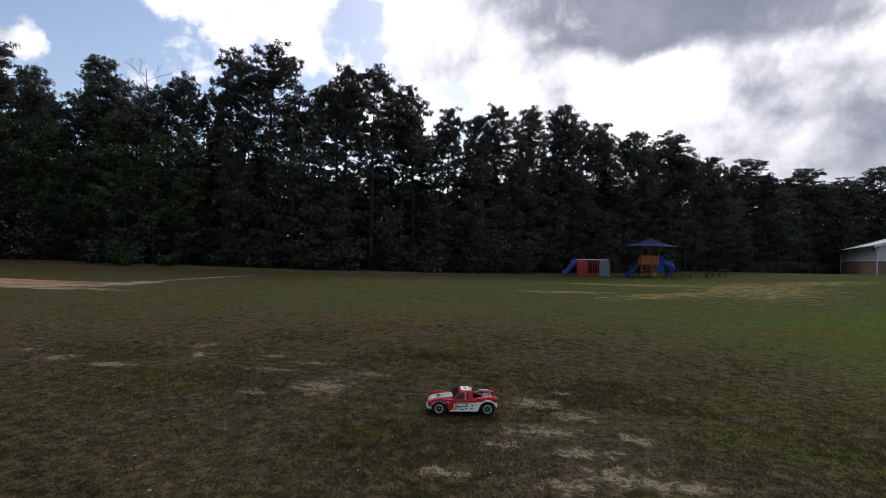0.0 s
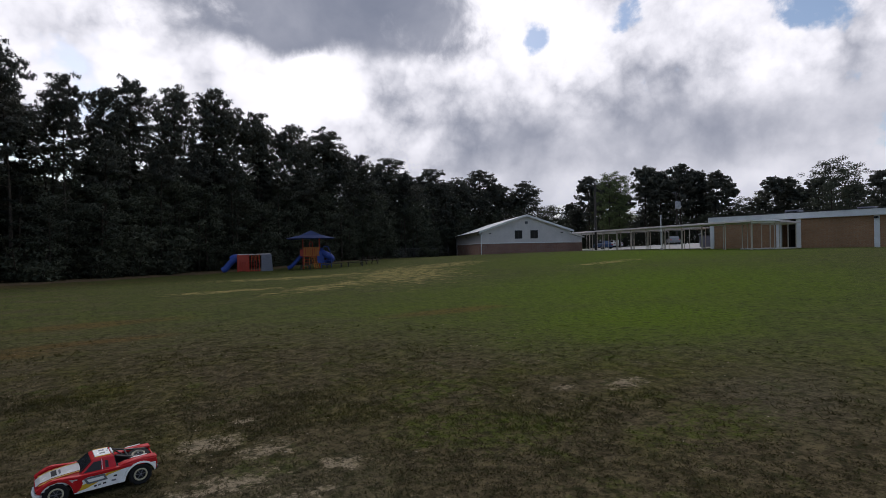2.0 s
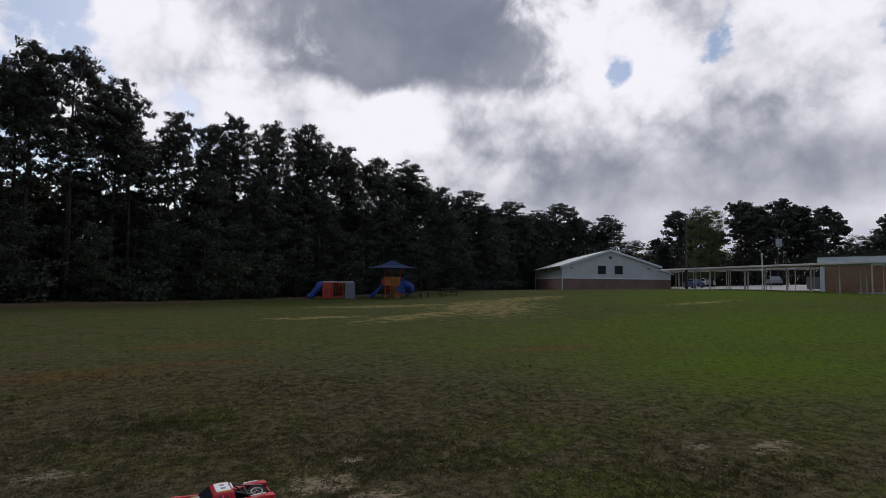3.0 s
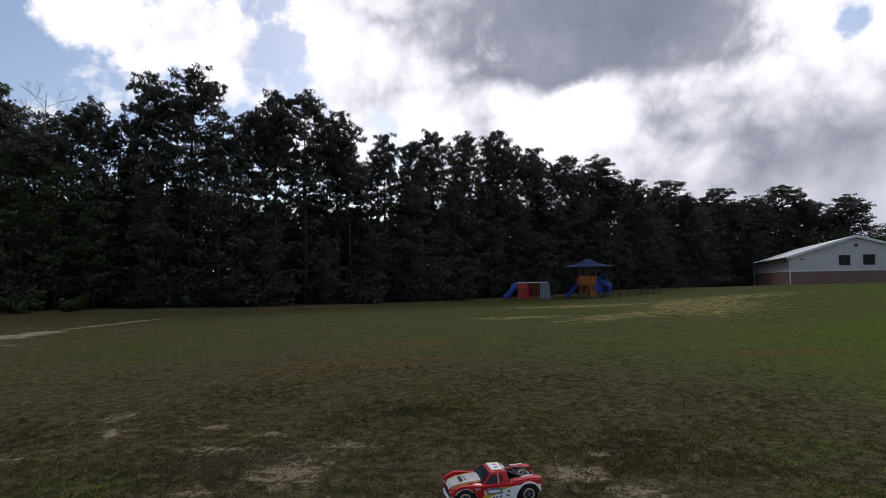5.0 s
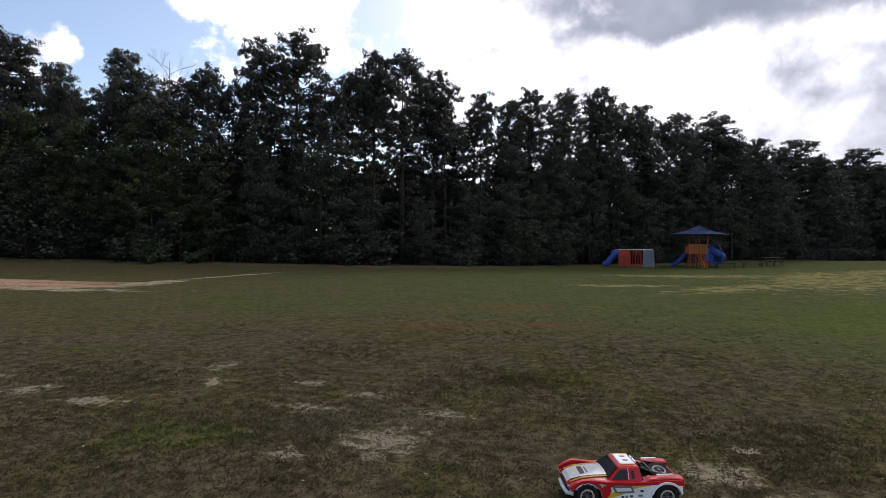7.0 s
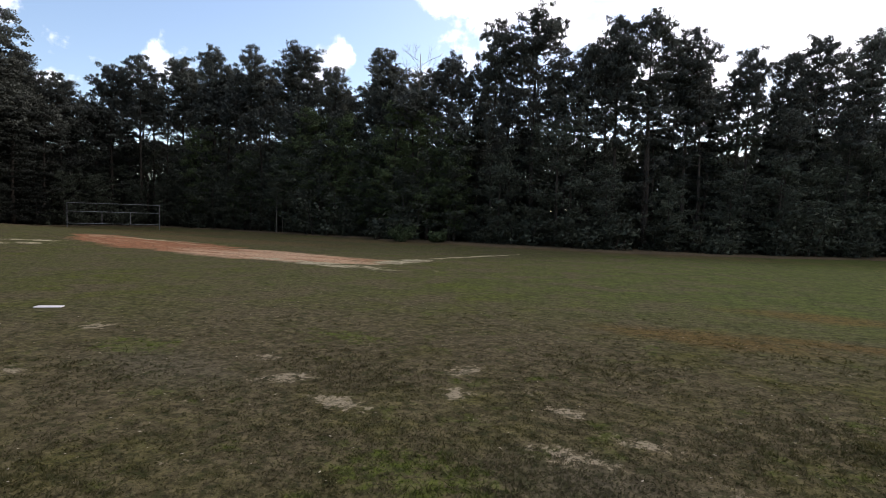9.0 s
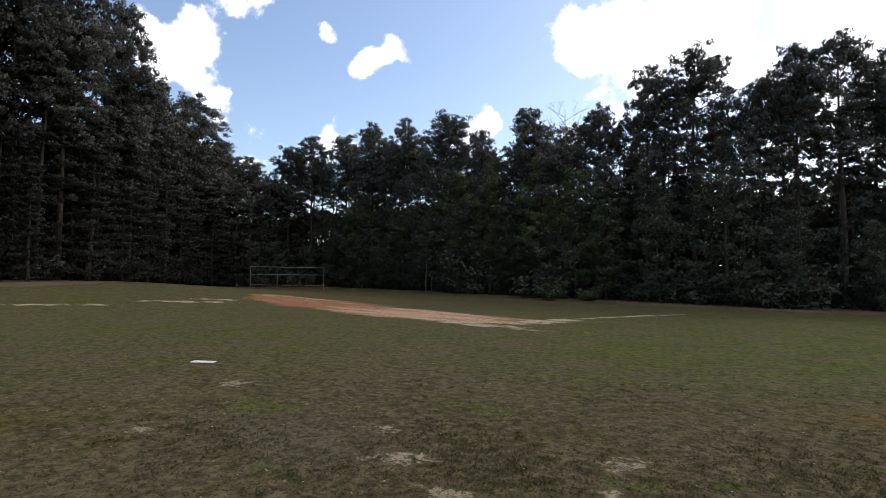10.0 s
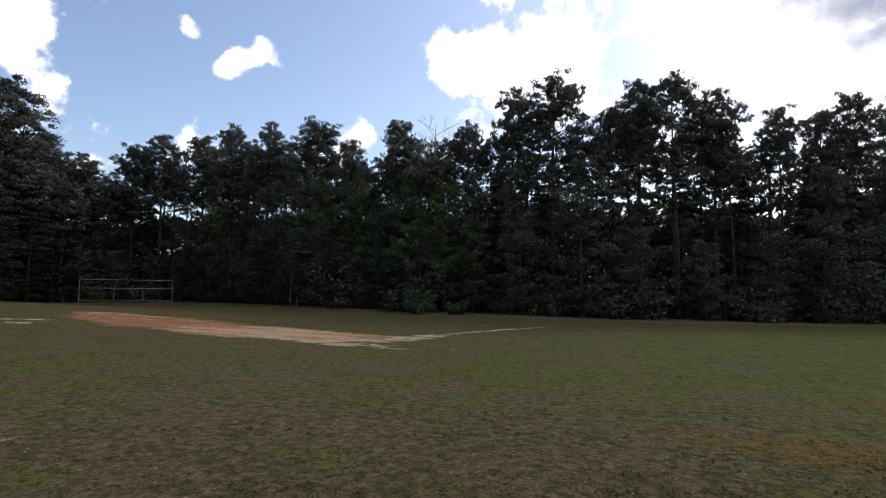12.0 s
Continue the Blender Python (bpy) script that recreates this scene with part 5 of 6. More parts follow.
def build_tower():
    x, y = 20.1, 51.2
    t = thing("play_tower", pose(x, y, gz(x, y), 0, 0, -21) @ Matrix.Diagonal((0.72, 0.80, 0.93, 1)), "red and orange play tower with blue slides under a blue canopy", "play tower")
    for sx in (-1.1, 1.1):
        for sy in (-1.1, 1.1):
            part("post", tube([(sx, sy, -0.2), (sx, sy, 3.2)], 0.06, 8), RED, t, "red steel post")
    part("deck", box(-1.15, 1.15, -1.15, 1.15, 1.22, 1.32, 0.01), RED, t)
    canopy = bmesh.new()
    apex = canopy.verts.new((0, 0, 4.05))
    rim = []
    for i in range(32):
        a = 2 * math.pi * i / 32
        k = 1 / max(abs(math.cos(a)), abs(math.sin(a)))
        u, v = math.cos(a) * k, math.sin(a) * k
        sag = 0.16 * (1 - (k - 1) / 0.414)
        rim.append((u, v, sag))
    mids = [canopy.verts.new((u * 1.35, v * 1.35, 3.52 - s * 0.4)) for u, v, s in rim]
    outs = [canopy.verts.new((u * (3.25 - s), v * (3.25 - s), 3.12 + s * 0.2)) for u, v, s in rim]
    for i in range(32):
        j = (i + 1) % 32
        canopy.faces.new((apex, mids[i], mids[j]))
        canopy.faces.new((mids[i], outs[i], outs[j], mids[j]))
    bmesh.ops.solidify(canopy, geom=canopy.faces[:], thickness=0.02)
    cn = part("canopy", canopy, NAVY, t, "blue cloth shade canopy")
    for sx in (-1, 1):
        for sy in (-1, 1):
            part("rafter", tube([(sx * 1.1, sy * 1.1, 3.15), (0, 0, 3.95)], 0.04, 6), NAVY, cn)
            part("rafter", tube([(sx * 1.1, sy * 1.1, 3.15), (sx * 2.7, sy * 2.7, 3.12)], 0.04, 6), NAVY, cn)
    for i in range(7):
        part("panel_slat", box(-1.02 + i * 0.30, -0.80 + i * 0.30, -1.19, -1.13, 1.35, 2.15, 0.01), ORANGE, t, "orange panel slat")
    part("panel_rail", box(-1.1, 1.1, -1.21, -1.11, 2.15, 2.22, 0.01), ORANGE, t)
    part("panel_rail", box(-1.1, 1.1, -1.21, -1.11, 1.33, 1.40, 0.01), ORANGE, t)
    part("side_panel", box(-1.16, -1.10, -1.0, 1.0, 1.35, 2.1, 0.01), RED, t)
    part("side_panel", box(1.10, 1.16, -1.0, 1.0, 1.35, 2.1, 0.01), BLUE, t, "blue plastic side panel")
    part("skirt_panel", box(0.75, 1.7, -1.18, -1.12, 0.55, 1.85, 0.03), BLUE, t, "blue plastic panel")
    part("skirt_panel", box(-1.5, -0.9, -1.18, -1.12, 1.3, 2.0, 0.03), RED, t, "red plastic panel")
    for i in range(6):
        part("under_bar", tube([(-0.9 + i * 0.32, -1.14, 0.0), (-0.9 + i * 0.32, -1.14, 1.3)], 0.035, 6), RED if i % 2 else ORANGE, t)
    part("back_panel", box(-1.0, 1.0, 1.10, 1.16, 1.35, 2.1, 0.01), RED, t)
    part("slide", half_pipe([(-1.1, -0.4, 1.5), (-1.5, -0.5, 1.4), (-2.2, -0.7, 0.75), (-2.7, -0.85, 0.35), (-3.1, -0.95, 0.25)], 0.30), BLUE, t, "straight blue plastic slide")
    spiral = [(1.15 + 0.9 * (1 - math.cos(a)) * 0.9, -0.2 - 0.9 * math.sin(a), 1.9 - 0.30 * a) for a in (i * 0.4 for i in range(13))]
    part("tube_slide", tube(spiral, 0.36, 12), BLUE, t, "curved blue tube slide")
    arch = part("arch_climber", tube([(1.3, -1.2, 0), (1.35, -1.2, 1.8), (1.7, -1.2, 2.35), (2.2, -1.2, 2.25), (2.6, -1.2, 1.5), (2.65, -1.2, 0)], 0.06, 6), BLUE, t, "blue steel arch")
    for i in range(4):
        part("rung", tube([(1.35, -1.2, 0.4 + i * 0.4), (2.62, -1.2, 0.4 + i * 0.4)], 0.03, 6), BLUE, arch)
    lad = part("ladder", tube([(0.2, -1.25, 1.3), (0.75, -2.3, 0.0)], 0.045, 6), ORANGE, t, "orange ladder")
    climbing_rungs(lad, "rung", (0.2, -1.25, 1.3), (0.75, -2.3, 0.0), (0.6, 0.1, 0), 6, ORANGE)
    part("talk_tube", tube([(-0.25, -0.6, 1.3), (-0.25, -0.6, 2.7), (-0.05, -0.6, 2.85), (0.15, -0.6, 2.7), (0.15, -0.6, 1.3)], 0.05, 6), RED, t)
    for i in range(3):
        part("lower_bar", tube([(-1.1, -1.1, 0.35 + i * 0.3), (-0.1, -1.1, 0.35 + i * 0.3)], 0.03, 6), RED, t)


def build_climber():
    x, y = 14.3, 52.6
    c = thing("play_climber", pose(x, y, gz(x, y), 0, 0, -17) @ Matrix.Diagonal((0.84, 0.84, 0.92, 1)), "low red climbing frame with a blue slide and grey climbing wall", "climbing frame")
    for px in (-1.0, 0.15, 1.3, 2.4):
        for py in (-0.7, 0.7):
            part("post", tube([(px, py, -0.2), (px, py, 1.8)], 0.055, 8), RED, c, "red steel post")
    for py in (-0.7, 0.7):
        part("beam", tube([(-1.05, py, 1.75), (2.5, py, 1.78)], 0.05, 8), SIDING, c, "pale steel top beam")
    part("deck", box(-1.0, 0.15, -0.7, 0.7, 0.95, 1.03, 0.01), RED, c)
    part("panel", box(-1.02, 0.1, -0.76, -0.71, 1.03, 1.72, 0.01), RED, c, "red plastic panel")
    for i in range(9):
        x = -0.88 + i * 0.27
        part("bar", tube([(x, -0.72, 0.0), (x, -0.72, 1.0 if x < 0.1 else 1.72)], 0.04, 6), RED, c)
    part("lower_panel", box(-1.0, 0.1, -0.66, -0.62, 0.15, 0.95, 0.01), RED, c, "red plastic panel")
    part("foot_rail", tube([(-1.0, -0.74, 0.12), (1.45, -0.74, 0.12)], 0.04, 6), RED, c)
    for i in range(5):
        part("rung", tube([(0.45 + i * 0.4, -0.7, 1.76), (0.45 + i * 0.4, 0.7, 1.76)], 0.03, 6), ORANGE, c)
    for i in range(3):
        part("hanging_ring", tube([(0.5 + i * 0.35, 0, 1.74), (0.5 + i * 0.35, 0, 1.2)], 0.03, 6), ORANGE, c)
    wall = part("climbing_wall", prism([(1.5, 0.0), (2.75, 0.0), (2.6, 1.75), (1.5, 1.75)], -0.86, -0.76, 0.02), GREY, c, "grey moulded climbing wall")
    r = random.Random(5)
    for i in range(10):
        hx, hz = r.uniform(1.6, 2.5), 0.2 + i * 0.15
        part("hold", box(hx - 0.07, hx + 0.07, -0.92, -0.85, hz - 0.04, hz + 0.04, 0.02), GREY, wall)
    part("slide", half_pipe([(-1.0, 0, 1.35), (-1.4, -0.05, 1.3), (-1.9, -0.1, 0.9), (-2.3, -0.15, 0.4), (-2.7, -0.2, 0.22)], 0.34, 0.06, 4.4), BLUE, c, "blue plastic slide")
    part("slide_hood", tube([(-1.0, 0, 1.38), (-1.35, -0.03, 1.36), (-1.65, -0.06, 1.15)], 0.46, 12), BLUE, c, "blue slide hood")


build_tower()
build_climber()


def build_border(x, y, rz, ln):
    b = thing("low_bench", pose(x, y, gz(x, y), 0, 0, rz), "low dark backless bench beside the play tower", "bench", "benches of the play area")
    part("seat", box(-ln / 2, ln / 2, -0.17, 0.17, 0.36, 0.43, 0.015), WOOD, b, "dark plank seat")
    for s in (-0.4, 0.4):
        part("leg", box(s * ln - 0.05, s * ln + 0.05, -0.13, 0.13, -0.05, 0.36, 0.01), DARK, b)


for bx, by, bl in ((18.6, 48.9, 1.0), (21.4, 48.7, 1.7), (23.4, 48.2, 1.7)):
    build_border(bx, by, -18, bl)


def build_bench(x, y, rz):
    b = thing("picnic_table", pose(x, y, gz(x, y), 0, 0, rz), "dark weathered picnic table beside the play area", "picnic table")
    for i in range(5):
        part("top_board", box(-0.9, 0.9, -0.36 + i * 0.15, -0.23 + i * 0.15, 0.70, 0.74, 0.005), WOOD, b)
    for s in (-1, 1):
        part("seat_board", box(-0.9, 0.9, s * 0.7 - 0.12, s * 0.7 + 0.12, 0.42, 0.46, 0.005), WOOD, b)
        part("cross_beam", box(s * 0.65 - 0.04, s * 0.65 + 0.04, -0.75, 0.75, 0.36, 0.42), WOOD, b)
        for k in (-1, 1):
            part("leg", tube([(s * 0.72, k * 0.55, 0.0), (s * 0.72, k * 0.2, 0.70)], 0.05, 4), WOOD, b)


build_bench(26.0, 50.2, 10)


# ---- ball field: backstop frame and base ----
def build_backstop():
    ax, ay, bx, by = -54.2, 30.4, -50.2, 36.7
    ln = math.hypot(bx - ax, by - ay)
    b = thing("backstop_frame", pose(ax, ay, gz(ax, ay) - 0.02, 0, 0, math.degrees(math.atan2(by - ay, bx - ax))), "bare grey steel pipe backstop frame behind the infield", "backstop")
    high = 2.3
    for x in (0, ln):
        part("post", tube([(x, 0, -0.3), (x, 0, high)], 0.03, 8), PIPE, b, "grey pipe post")
    for z, r in ((high, 0.024), (high * 0.66, 0.024), (high * 0.18, 0.02)):
        part("rail", tube([(0, 0, z), (ln, 0, z)], r, 8), PIPE, b, "grey pipe rail")
    for x in (ln * 0.36, ln * 0.67):
        part("brace", tube([(x, 0, high * 0.18), (x, 0, high * 0.66)], 0.03, 8), PIPE, b)


build_backstop()
plate = part("base_plate", box(-0.22, 0.22, -0.085, 0.085, 0.0, 0.022, 0.008), SIDING, None, "", pose(-11.93, 8.42, 0.002, 0, 0, 38))
tagged(plate, "flat dirty white rubber base lying on the turf", "base plate")


# ---- model truck ----
RED_GLOSS = make_plain("red_gloss_shell", (0.51, 0.017, 0.022), 0.22, 0, 0.04, 20)
WHITE_GLOSS = make_plain("white_gloss_shell", (0.86, 0.85, 0.84), 0.25, 0, 0.05, 20)
YELLOW = make_plain("yellow_film", (0.70, 0.42, 0.03), 0.35, 0, 0.04, 20)
SILVER = make_plain("silver_grey_film", (0.15, 0.15, 0.17), 0.4, 0, 0.05, 20)
BLACK = make_plain("black_plastic", (0.016, 0.016, 0.018), 0.5, 0, 0.1, 20)
CREAM = make_plain("cream_wheel_plastic", (0.46, 0.41, 0.30), 0.5, 0, 0.06, 30)
LAMPW = make_plain("white_lamp_lens", (0.85, 0.85, 0.85), 0.15, 0, 0.02, 20)


def lathe(profile, steps, axis_y=True, tread=0.0):
    """Turn a profile of (radius, offset) about the y axis."""
    bm = bmesh.new()
    rings = []
    for i in range(steps):
        a = 2 * math.pi * i / steps
        k = tread * (1 if (i // 2) % 2 else 0)
        rings.append([bm.verts.new((math.cos(a) * (r + (k if t else 0)), o, math.sin(a) * (r + (k if t else 0)))) for r, o, t in profile])
    n = len(profile)
    for i in range(steps):
        r0, r1 = rings[i], rings[(i + 1) % steps]
        for k in range(n - 1):
            bm.faces.new((r0[k], r0[k + 1], r1[k + 1], r1[k]))
    bmesh.ops.recalc_face_normals(bm, faces=bm.faces)
    return bm


def truck_wheel(parent, m):
    hub = part("wheel", lathe([(0.050, -0.030, 0), (0.070, -0.033, 0), (0.078, -0.026, 1), (0.080, -0.010, 1), (0.080, 0.010, 1), (0.078, 0.026, 1), (0.070, 0.033, 0), (0.050, 0.030, 0), (0.048, 0.0, 0), (0.050, -0.030, 0)], 56, tread=0.004),
               RUBBER, parent, "knobbly black tyre", m)
    part("beadlock_ring", lathe([(0.037, 0.020, 0), (0.038, 0.032, 0), (0.043, 0.034, 0), (0.0485, 0.029, 0), (0.048, 0.0, 0), (0.037, 0.020, 0)], 32), CREAM, hub, "cream beadlock ring")
    part("wheel_dish", lathe([(0.002, 0.016, 0), (0.012, 0.020, 0), (0.036, 0.010, 0), (0.040, 0.022, 0), (0.044, 0.02, 0), (0.044, -0.02, 0), (0.002, -0.02, 0)], 24), BLACK, hub, "black wheel dish")
    for i in range(6):
        a = i * math.pi / 3
        part("spoke", box(0.010, 0.038, 0.013, 0.021, -0.0026, 0.0026, 0.001, Matrix.Rotation(a, 4, "Y")), SILVER, hub, "grey spoke")
    part("wheel_nut", lathe([(0.001, 0.034, 0), (0.008, 0.034, 0), (0.009, 0.018, 0), (0.001, 0.018, 0)], 6), SILVER, hub)
    return hub


def arch(cx, r, a0, a1, n=11, cz=0.085):
    return [(cx + r * math.cos(radians(a0 + (a1 - a0) * i / n)), cz + r * math.sin(radians(a0 + (a1 - a0) * i / n))) for i in range(n + 1)]


def shell(stations, sides=9):
    """A crowned skin: stations of x, edge height, crown height, half width."""
    bm = bmesh.new()
    rows = []
    for x, ze, zc, w in stations:
        rows.append([bm.verts.new((x, w * (2 * k / sides - 1), ze + (zc - ze) * (1 - abs(2 * k / sides - 1) ** 2.6))) for k in range(sides + 1)])
    for r0, r1 in zip(rows, rows[1:]):
        for k in range(sides):
            bm.faces.new((r0[k], r1[k], r1[k + 1], r0[k + 1]))
    bmesh.ops.solidify(bm, geom=bm.faces[:], thickness=0.006)
    bmesh.ops.recalc_face_normals(bm, faces=bm.faces)
    return bm


def build_truck():
    t = thing("model_truck", pose(0.25, 5.60, 0.004, 0, 0, 183.5) @ Matrix.Scale(0.92, 4), "red and white radio-controlled desert truck parked on the grass", "model truck")
    # chassis and running gear
    part("chassis", box(-0.33, 0.34, -0.075, 0.075, 0.065, 0.10, 0.01), BLACK, t, "black chassis tray")
    part("inner_body", box(-0.13, 0.12, -0.142, 0.142, 0.085, 0.185, 0.01), BLACK, t)
    for x in (-0.272, 0.272):
        part("axle", tube([(x, -0.16, 0.082), (x, 0.16, 0.082)], 0.012, 8), BLACK, t)
        for s in (-1, 1):
            part("shock", tube([(x - 0.03, s * 0.085, 0.085), (x - 0.06, s * 0.075, 0.18)], 0.012, 8), SILVER, t)
    for x in (-0.272, 0.272):
        for s in (-1, 1):
            truck_wheel(t, pose(x, s * 0.152, 0.081, 0, 0, 0 if s > 0 else 180))
    lower = [(-0.380, 0.112)] + arch(-0.272, 0.100, 168, 12) + [(-0.165, 0.070), (0.16, 0.066)] + arch(0.272, 0.102, 172, 14) + [(0.381, 0.115), (0.388, 0.135), (0.352, 0.150), (0.12, 0.178), (-0.05, 0.176), (-0.20, 0.184), (-0.380, 0.180)]
    upper = [(-0.384, 0.174), (-0.200, 0.178), (-0.05, 0.172), (0.08, 0.172), (0.15, 0.140), (0.14, 0.176), (0.25, 0.189), (0.34, 0.170), (0.385, 0.140), (0.390, 0.158), (0.345, 0.190), (0.25, 0.208), (0.15, 0.197), (0.12, 0.197), (-0.11, 0.197),
             (-0.20, 0.203), (-0.30, 0.214), (-0.385, 0.208)]
    sweep = [(0.165, 0.120), (0.10, 0.124), (-0.04, 0.168), (-0.20, 0.192), (-0.33, 0.194), (-0.20, 0.182), (-0.06, 0.156), (0.03, 0.112), (0.09, 0.090), (0.160, 0.080)]
    flash = [(0.168, 0.165), (0.12, 0.170), (0.108, 0.140), (0.12, 0.105), (0.145, 0.078), (0.168, 0.078)]
    plate_ = [(0.105, 0.168), (-0.03, 0.170), (-0.050, 0.124), (0.080, 0.120)]
    for s in (-1, 1):
        y0, y1 = sorted((s * 0.160, s * 0.176))
        part("lower_side", prism(lower, y0, y1, 0.002), WHITE_GLOSS, t, "white lower body side")
        y0, y1 = sorted((s * 0.150, s * 0.182))
        part("upper_side", prism(upper, y0, y1, 0.003), RED_GLOSS, t, "red upper body side")
        y0, y1 = sorted((s * 0.170, s * 0.1785))
        part("yellow_sweep", prism(sweep, y0, y1), YELLOW, t, "yellow side stripe")
        y0, y1 = sorted((s * 0.170, s * 0.1800))
        part("red_flash", prism(flash, y0, y1), RED_GLOSS, t, "red flash behind the front wheel")
        y0, y1 = sorted((s * 0.170, s * 0.1815))
        lp = part("side_badge", prism(plate_, y0, y1), SILVER, t, "silver-grey badge shape")
        y0, y1 = sorted((s * 0.1805, s * 0.1830))
        part("badge_bar", prism([(0.084, 0.156), (-0.020, 0.158), (-0.031, 0.137), (0.070, 0.133)], y0, y1), WHITE_GLOSS, lp)
        for i, (bx, bz, bl) in enumerate(((0.03, 0.088, 0.018), (0.004, 0.090, 0.016), (-0.03, 0.094, 0.02), (-0.09, 0.098, 0.03), (-0.10, 0.13, 0.022))):
            y0, y1 = sorted((s * 0.170, s * 0.1775))
            part("sticker", box(bx - bl / 2, bx + bl / 2, y0, y1, bz, bz + 0.012), BLACK if i % 2 == 0 else SILVER, t)
        # fender lips
        y0, y1 = sorted((s * 0.158, s * 0.188))
        part("front_flare", prism(arch(0.272, 0.124, 172, 24, 12) + arch(0.272, 0.104, 24, 172, 12), y0, y1, 0.002), RED_GLOSS, t, "red front wheel flare")
        part("rear_flare", prism(arch(-0.272, 0.116, 160, 15, 12) + arch(-0.272, 0.101, 15, 160, 12), y0, y1, 0.002), WHITE_GLOSS, t, "white rear wheel flare")
        # raised bed side
        y0, y1 = sorted((s * 0.105, s * 0.176))
        part("bed_side", prism([(-0.12, 0.196), (-0.16, 0.214), (-0.30, 0.226), (-0.392, 0.220), (-0.392, 0.200), (-0.30, 0.198)], y0, y1, 0.006), RED_GLOSS, t, "red bed side")
        part("bed_script", box(-0.33, -0.22, *sorted((s * 0.136, s * 0.146)), 0.2242, 0.2275, 0.0, Matrix.Rotation(radians(2), 4, "Y")), WHITE_GLOSS, t)
        part("bed_wall", prism([(-0.12, 0.11), (-0.12, 0.2), (-0.37, 0.205), (-0.37, 0.12)], *sorted((s * 0.103, s * 0.110))), BLACK, t)
        part("tail_light", box(-0.394, -0.384, *sorted((s * 0.135, s * 0.165)), 0.150, 0.185, 0.002), RED_GLOSS, t, "red tail light")
        part("headlight", box(0.372, 0.388, *sorted((s * 0.085, s * 0.135)), 0.128, 0.150, 0.004), LAMPW, t, "clear headlight")
    # bonnet
    hood = part("bonnet", shell([(0.392, 0.140, 0.150, 0.150), (0.36, 0.160, 0.172, 0.158), (0.30, 0.180, 0.192, 0.160), (0.20, 0.192, 0.206, 0.158), (0.105, 0.196, 0.212, 0.150)]), RED_GLOSS, t, "red bonnet")
    part("bonnet_panel", shell([(0.388, 0.153, 0.155, 0.075), (0.36, 0.175, 0.178, 0.080), (0.30, 0.194, 0.197, 0.085), (0.20, 0.207, 0.2105, 0.088), (0.108, 0.213, 0.2165, 0.090)]), WHITE_GLOSS, hood, "white bonnet panel")
    for s in (-1, 1):
        strip = [(x, ze, zc, 0.010) for x, ze, zc in ((0.37, 0.166, 0.167), (0.30, 0.1925, 0.1935), (0.20, 0.205, 0.2065), (0.11, 0.2105, 0.2125))]
        bm = shell(strip, 3)
        bmesh.ops.translate(bm, verts=bm.verts, vec=(0, s * 0.103, 0))
        part("bonnet_stripe", bm, YELLOW, hood, "yellow bonnet stripe")
    part("bonnet_mark", shell([(0.292, 0.1985, 0.200, 0.060), (0.258, 0.2035, 0.2055, 0.060)], 5), BLACK, hood)
    part("bonnet_mark", shell([(0.245, 0.2045, 0.2065, 0.048), (0.232, 0.2055, 0.208, 0.048)], 5), SILVER, hood)
    part("grille", box(0.376, 0.392, -0.085, 0.085, 0.105, 0.142, 0.004), BLACK, t, "black grille")
    part("front_bumper", tube([(0.33, -0.13, 0.085), (0.392, -0.10, 0.088), (0.398, 0, 0.09), (0.392, 0.10, 0.088), (0.33, 0.13, 0.085)], 0.014, 8), WHITE_GLOSS, t, "white front bumper")
    part("skid_plate", quad([(0.395, -0.07, 0.085), (0.395, 0.07, 0.085), (0.31, 0.07, 0.055), (0.31, -0.07, 0.055)], 0.006), SILVER, t)
    # cab
    def ring(x0, x1, w, z):
        return [(x0, -w, z), (x1, -w, z), (x1, w, z), (x0, w, z)]
    bm = bmesh.new()
    r0 = [bm.verts.new(q) for q in ring(-0.115, 0.125, 0.152, 0.193)]
    r1 = [bm.verts.new(q) for q in ring(-0.100, 0.035, 0.118, 0.273)]
    r2 = [bm.verts.new(q) for q in ring(-0.085, 0.015, 0.104, 0.281)]
    for a, b in ((r0, r1), (r1, r2)):
        for k in range(4):
            bm.faces.new((a[k], a[(k + 1) % 4], b[(k + 1) % 4], b[k]))
    bm.faces.new(r2), bm.faces.new(r0[::-1])
    bmesh.ops.recalc_face_normals(bm, faces=bm.faces)
    bmesh.ops.bevel(bm, geom=bm.edges[:], offset=0.004, segments=2, affect="EDGES")
    cab = part("cab", bm, RED_GLOSS, t, "red cab shell")

    def on_side(x, f, s, out):
        """A place on the cab's side, f from its foot to its top."""
        return x, s * (0.152 - 0.034 * f + out), 0.193 + 0.080 * f
    # opaque black panels on the solid cab paint the shade of its openings
    for s in (-1, 1):
        pts = [on_side(0.100, 0.08, s, 0.0025), on_side(-0.012, 0.08, s, 0.0025), on_side(-0.014, 0.82, s, 0.0025), on_side(0.034, 0.82, s, 0.0025)]
        part("side_window", quad(pts if s < 0 else pts[::-1], 0.003), BLACK, cab, "black panel painting the shade inside the side window opening")
        pts = [on_side(-0.040, 0.15, s, 0.0025), on_side(-0.062, 0.15, s, 0.0025), on_side(-0.060, 0.72, s, 0.0025), on_side(-0.040, 0.78, s, 0.0025)]
        part("rear_quarter", quad(pts if s < 0 else pts[::-1], 0.003), BLACK, cab, "black panel painting the shade inside the slot behind the door")
        part("door_line", quad([on_side(-0.018, 0.05, s, 0.0025), on_side(-0.021, 0.05, s, 0.0025), on_side(-0.021, 0.95, s, 0.0025), on_side(-0.018, 0.95, s, 0.0025)][::1 if s < 0 else -1], 0.004), WHITE_GLOSS, cab)
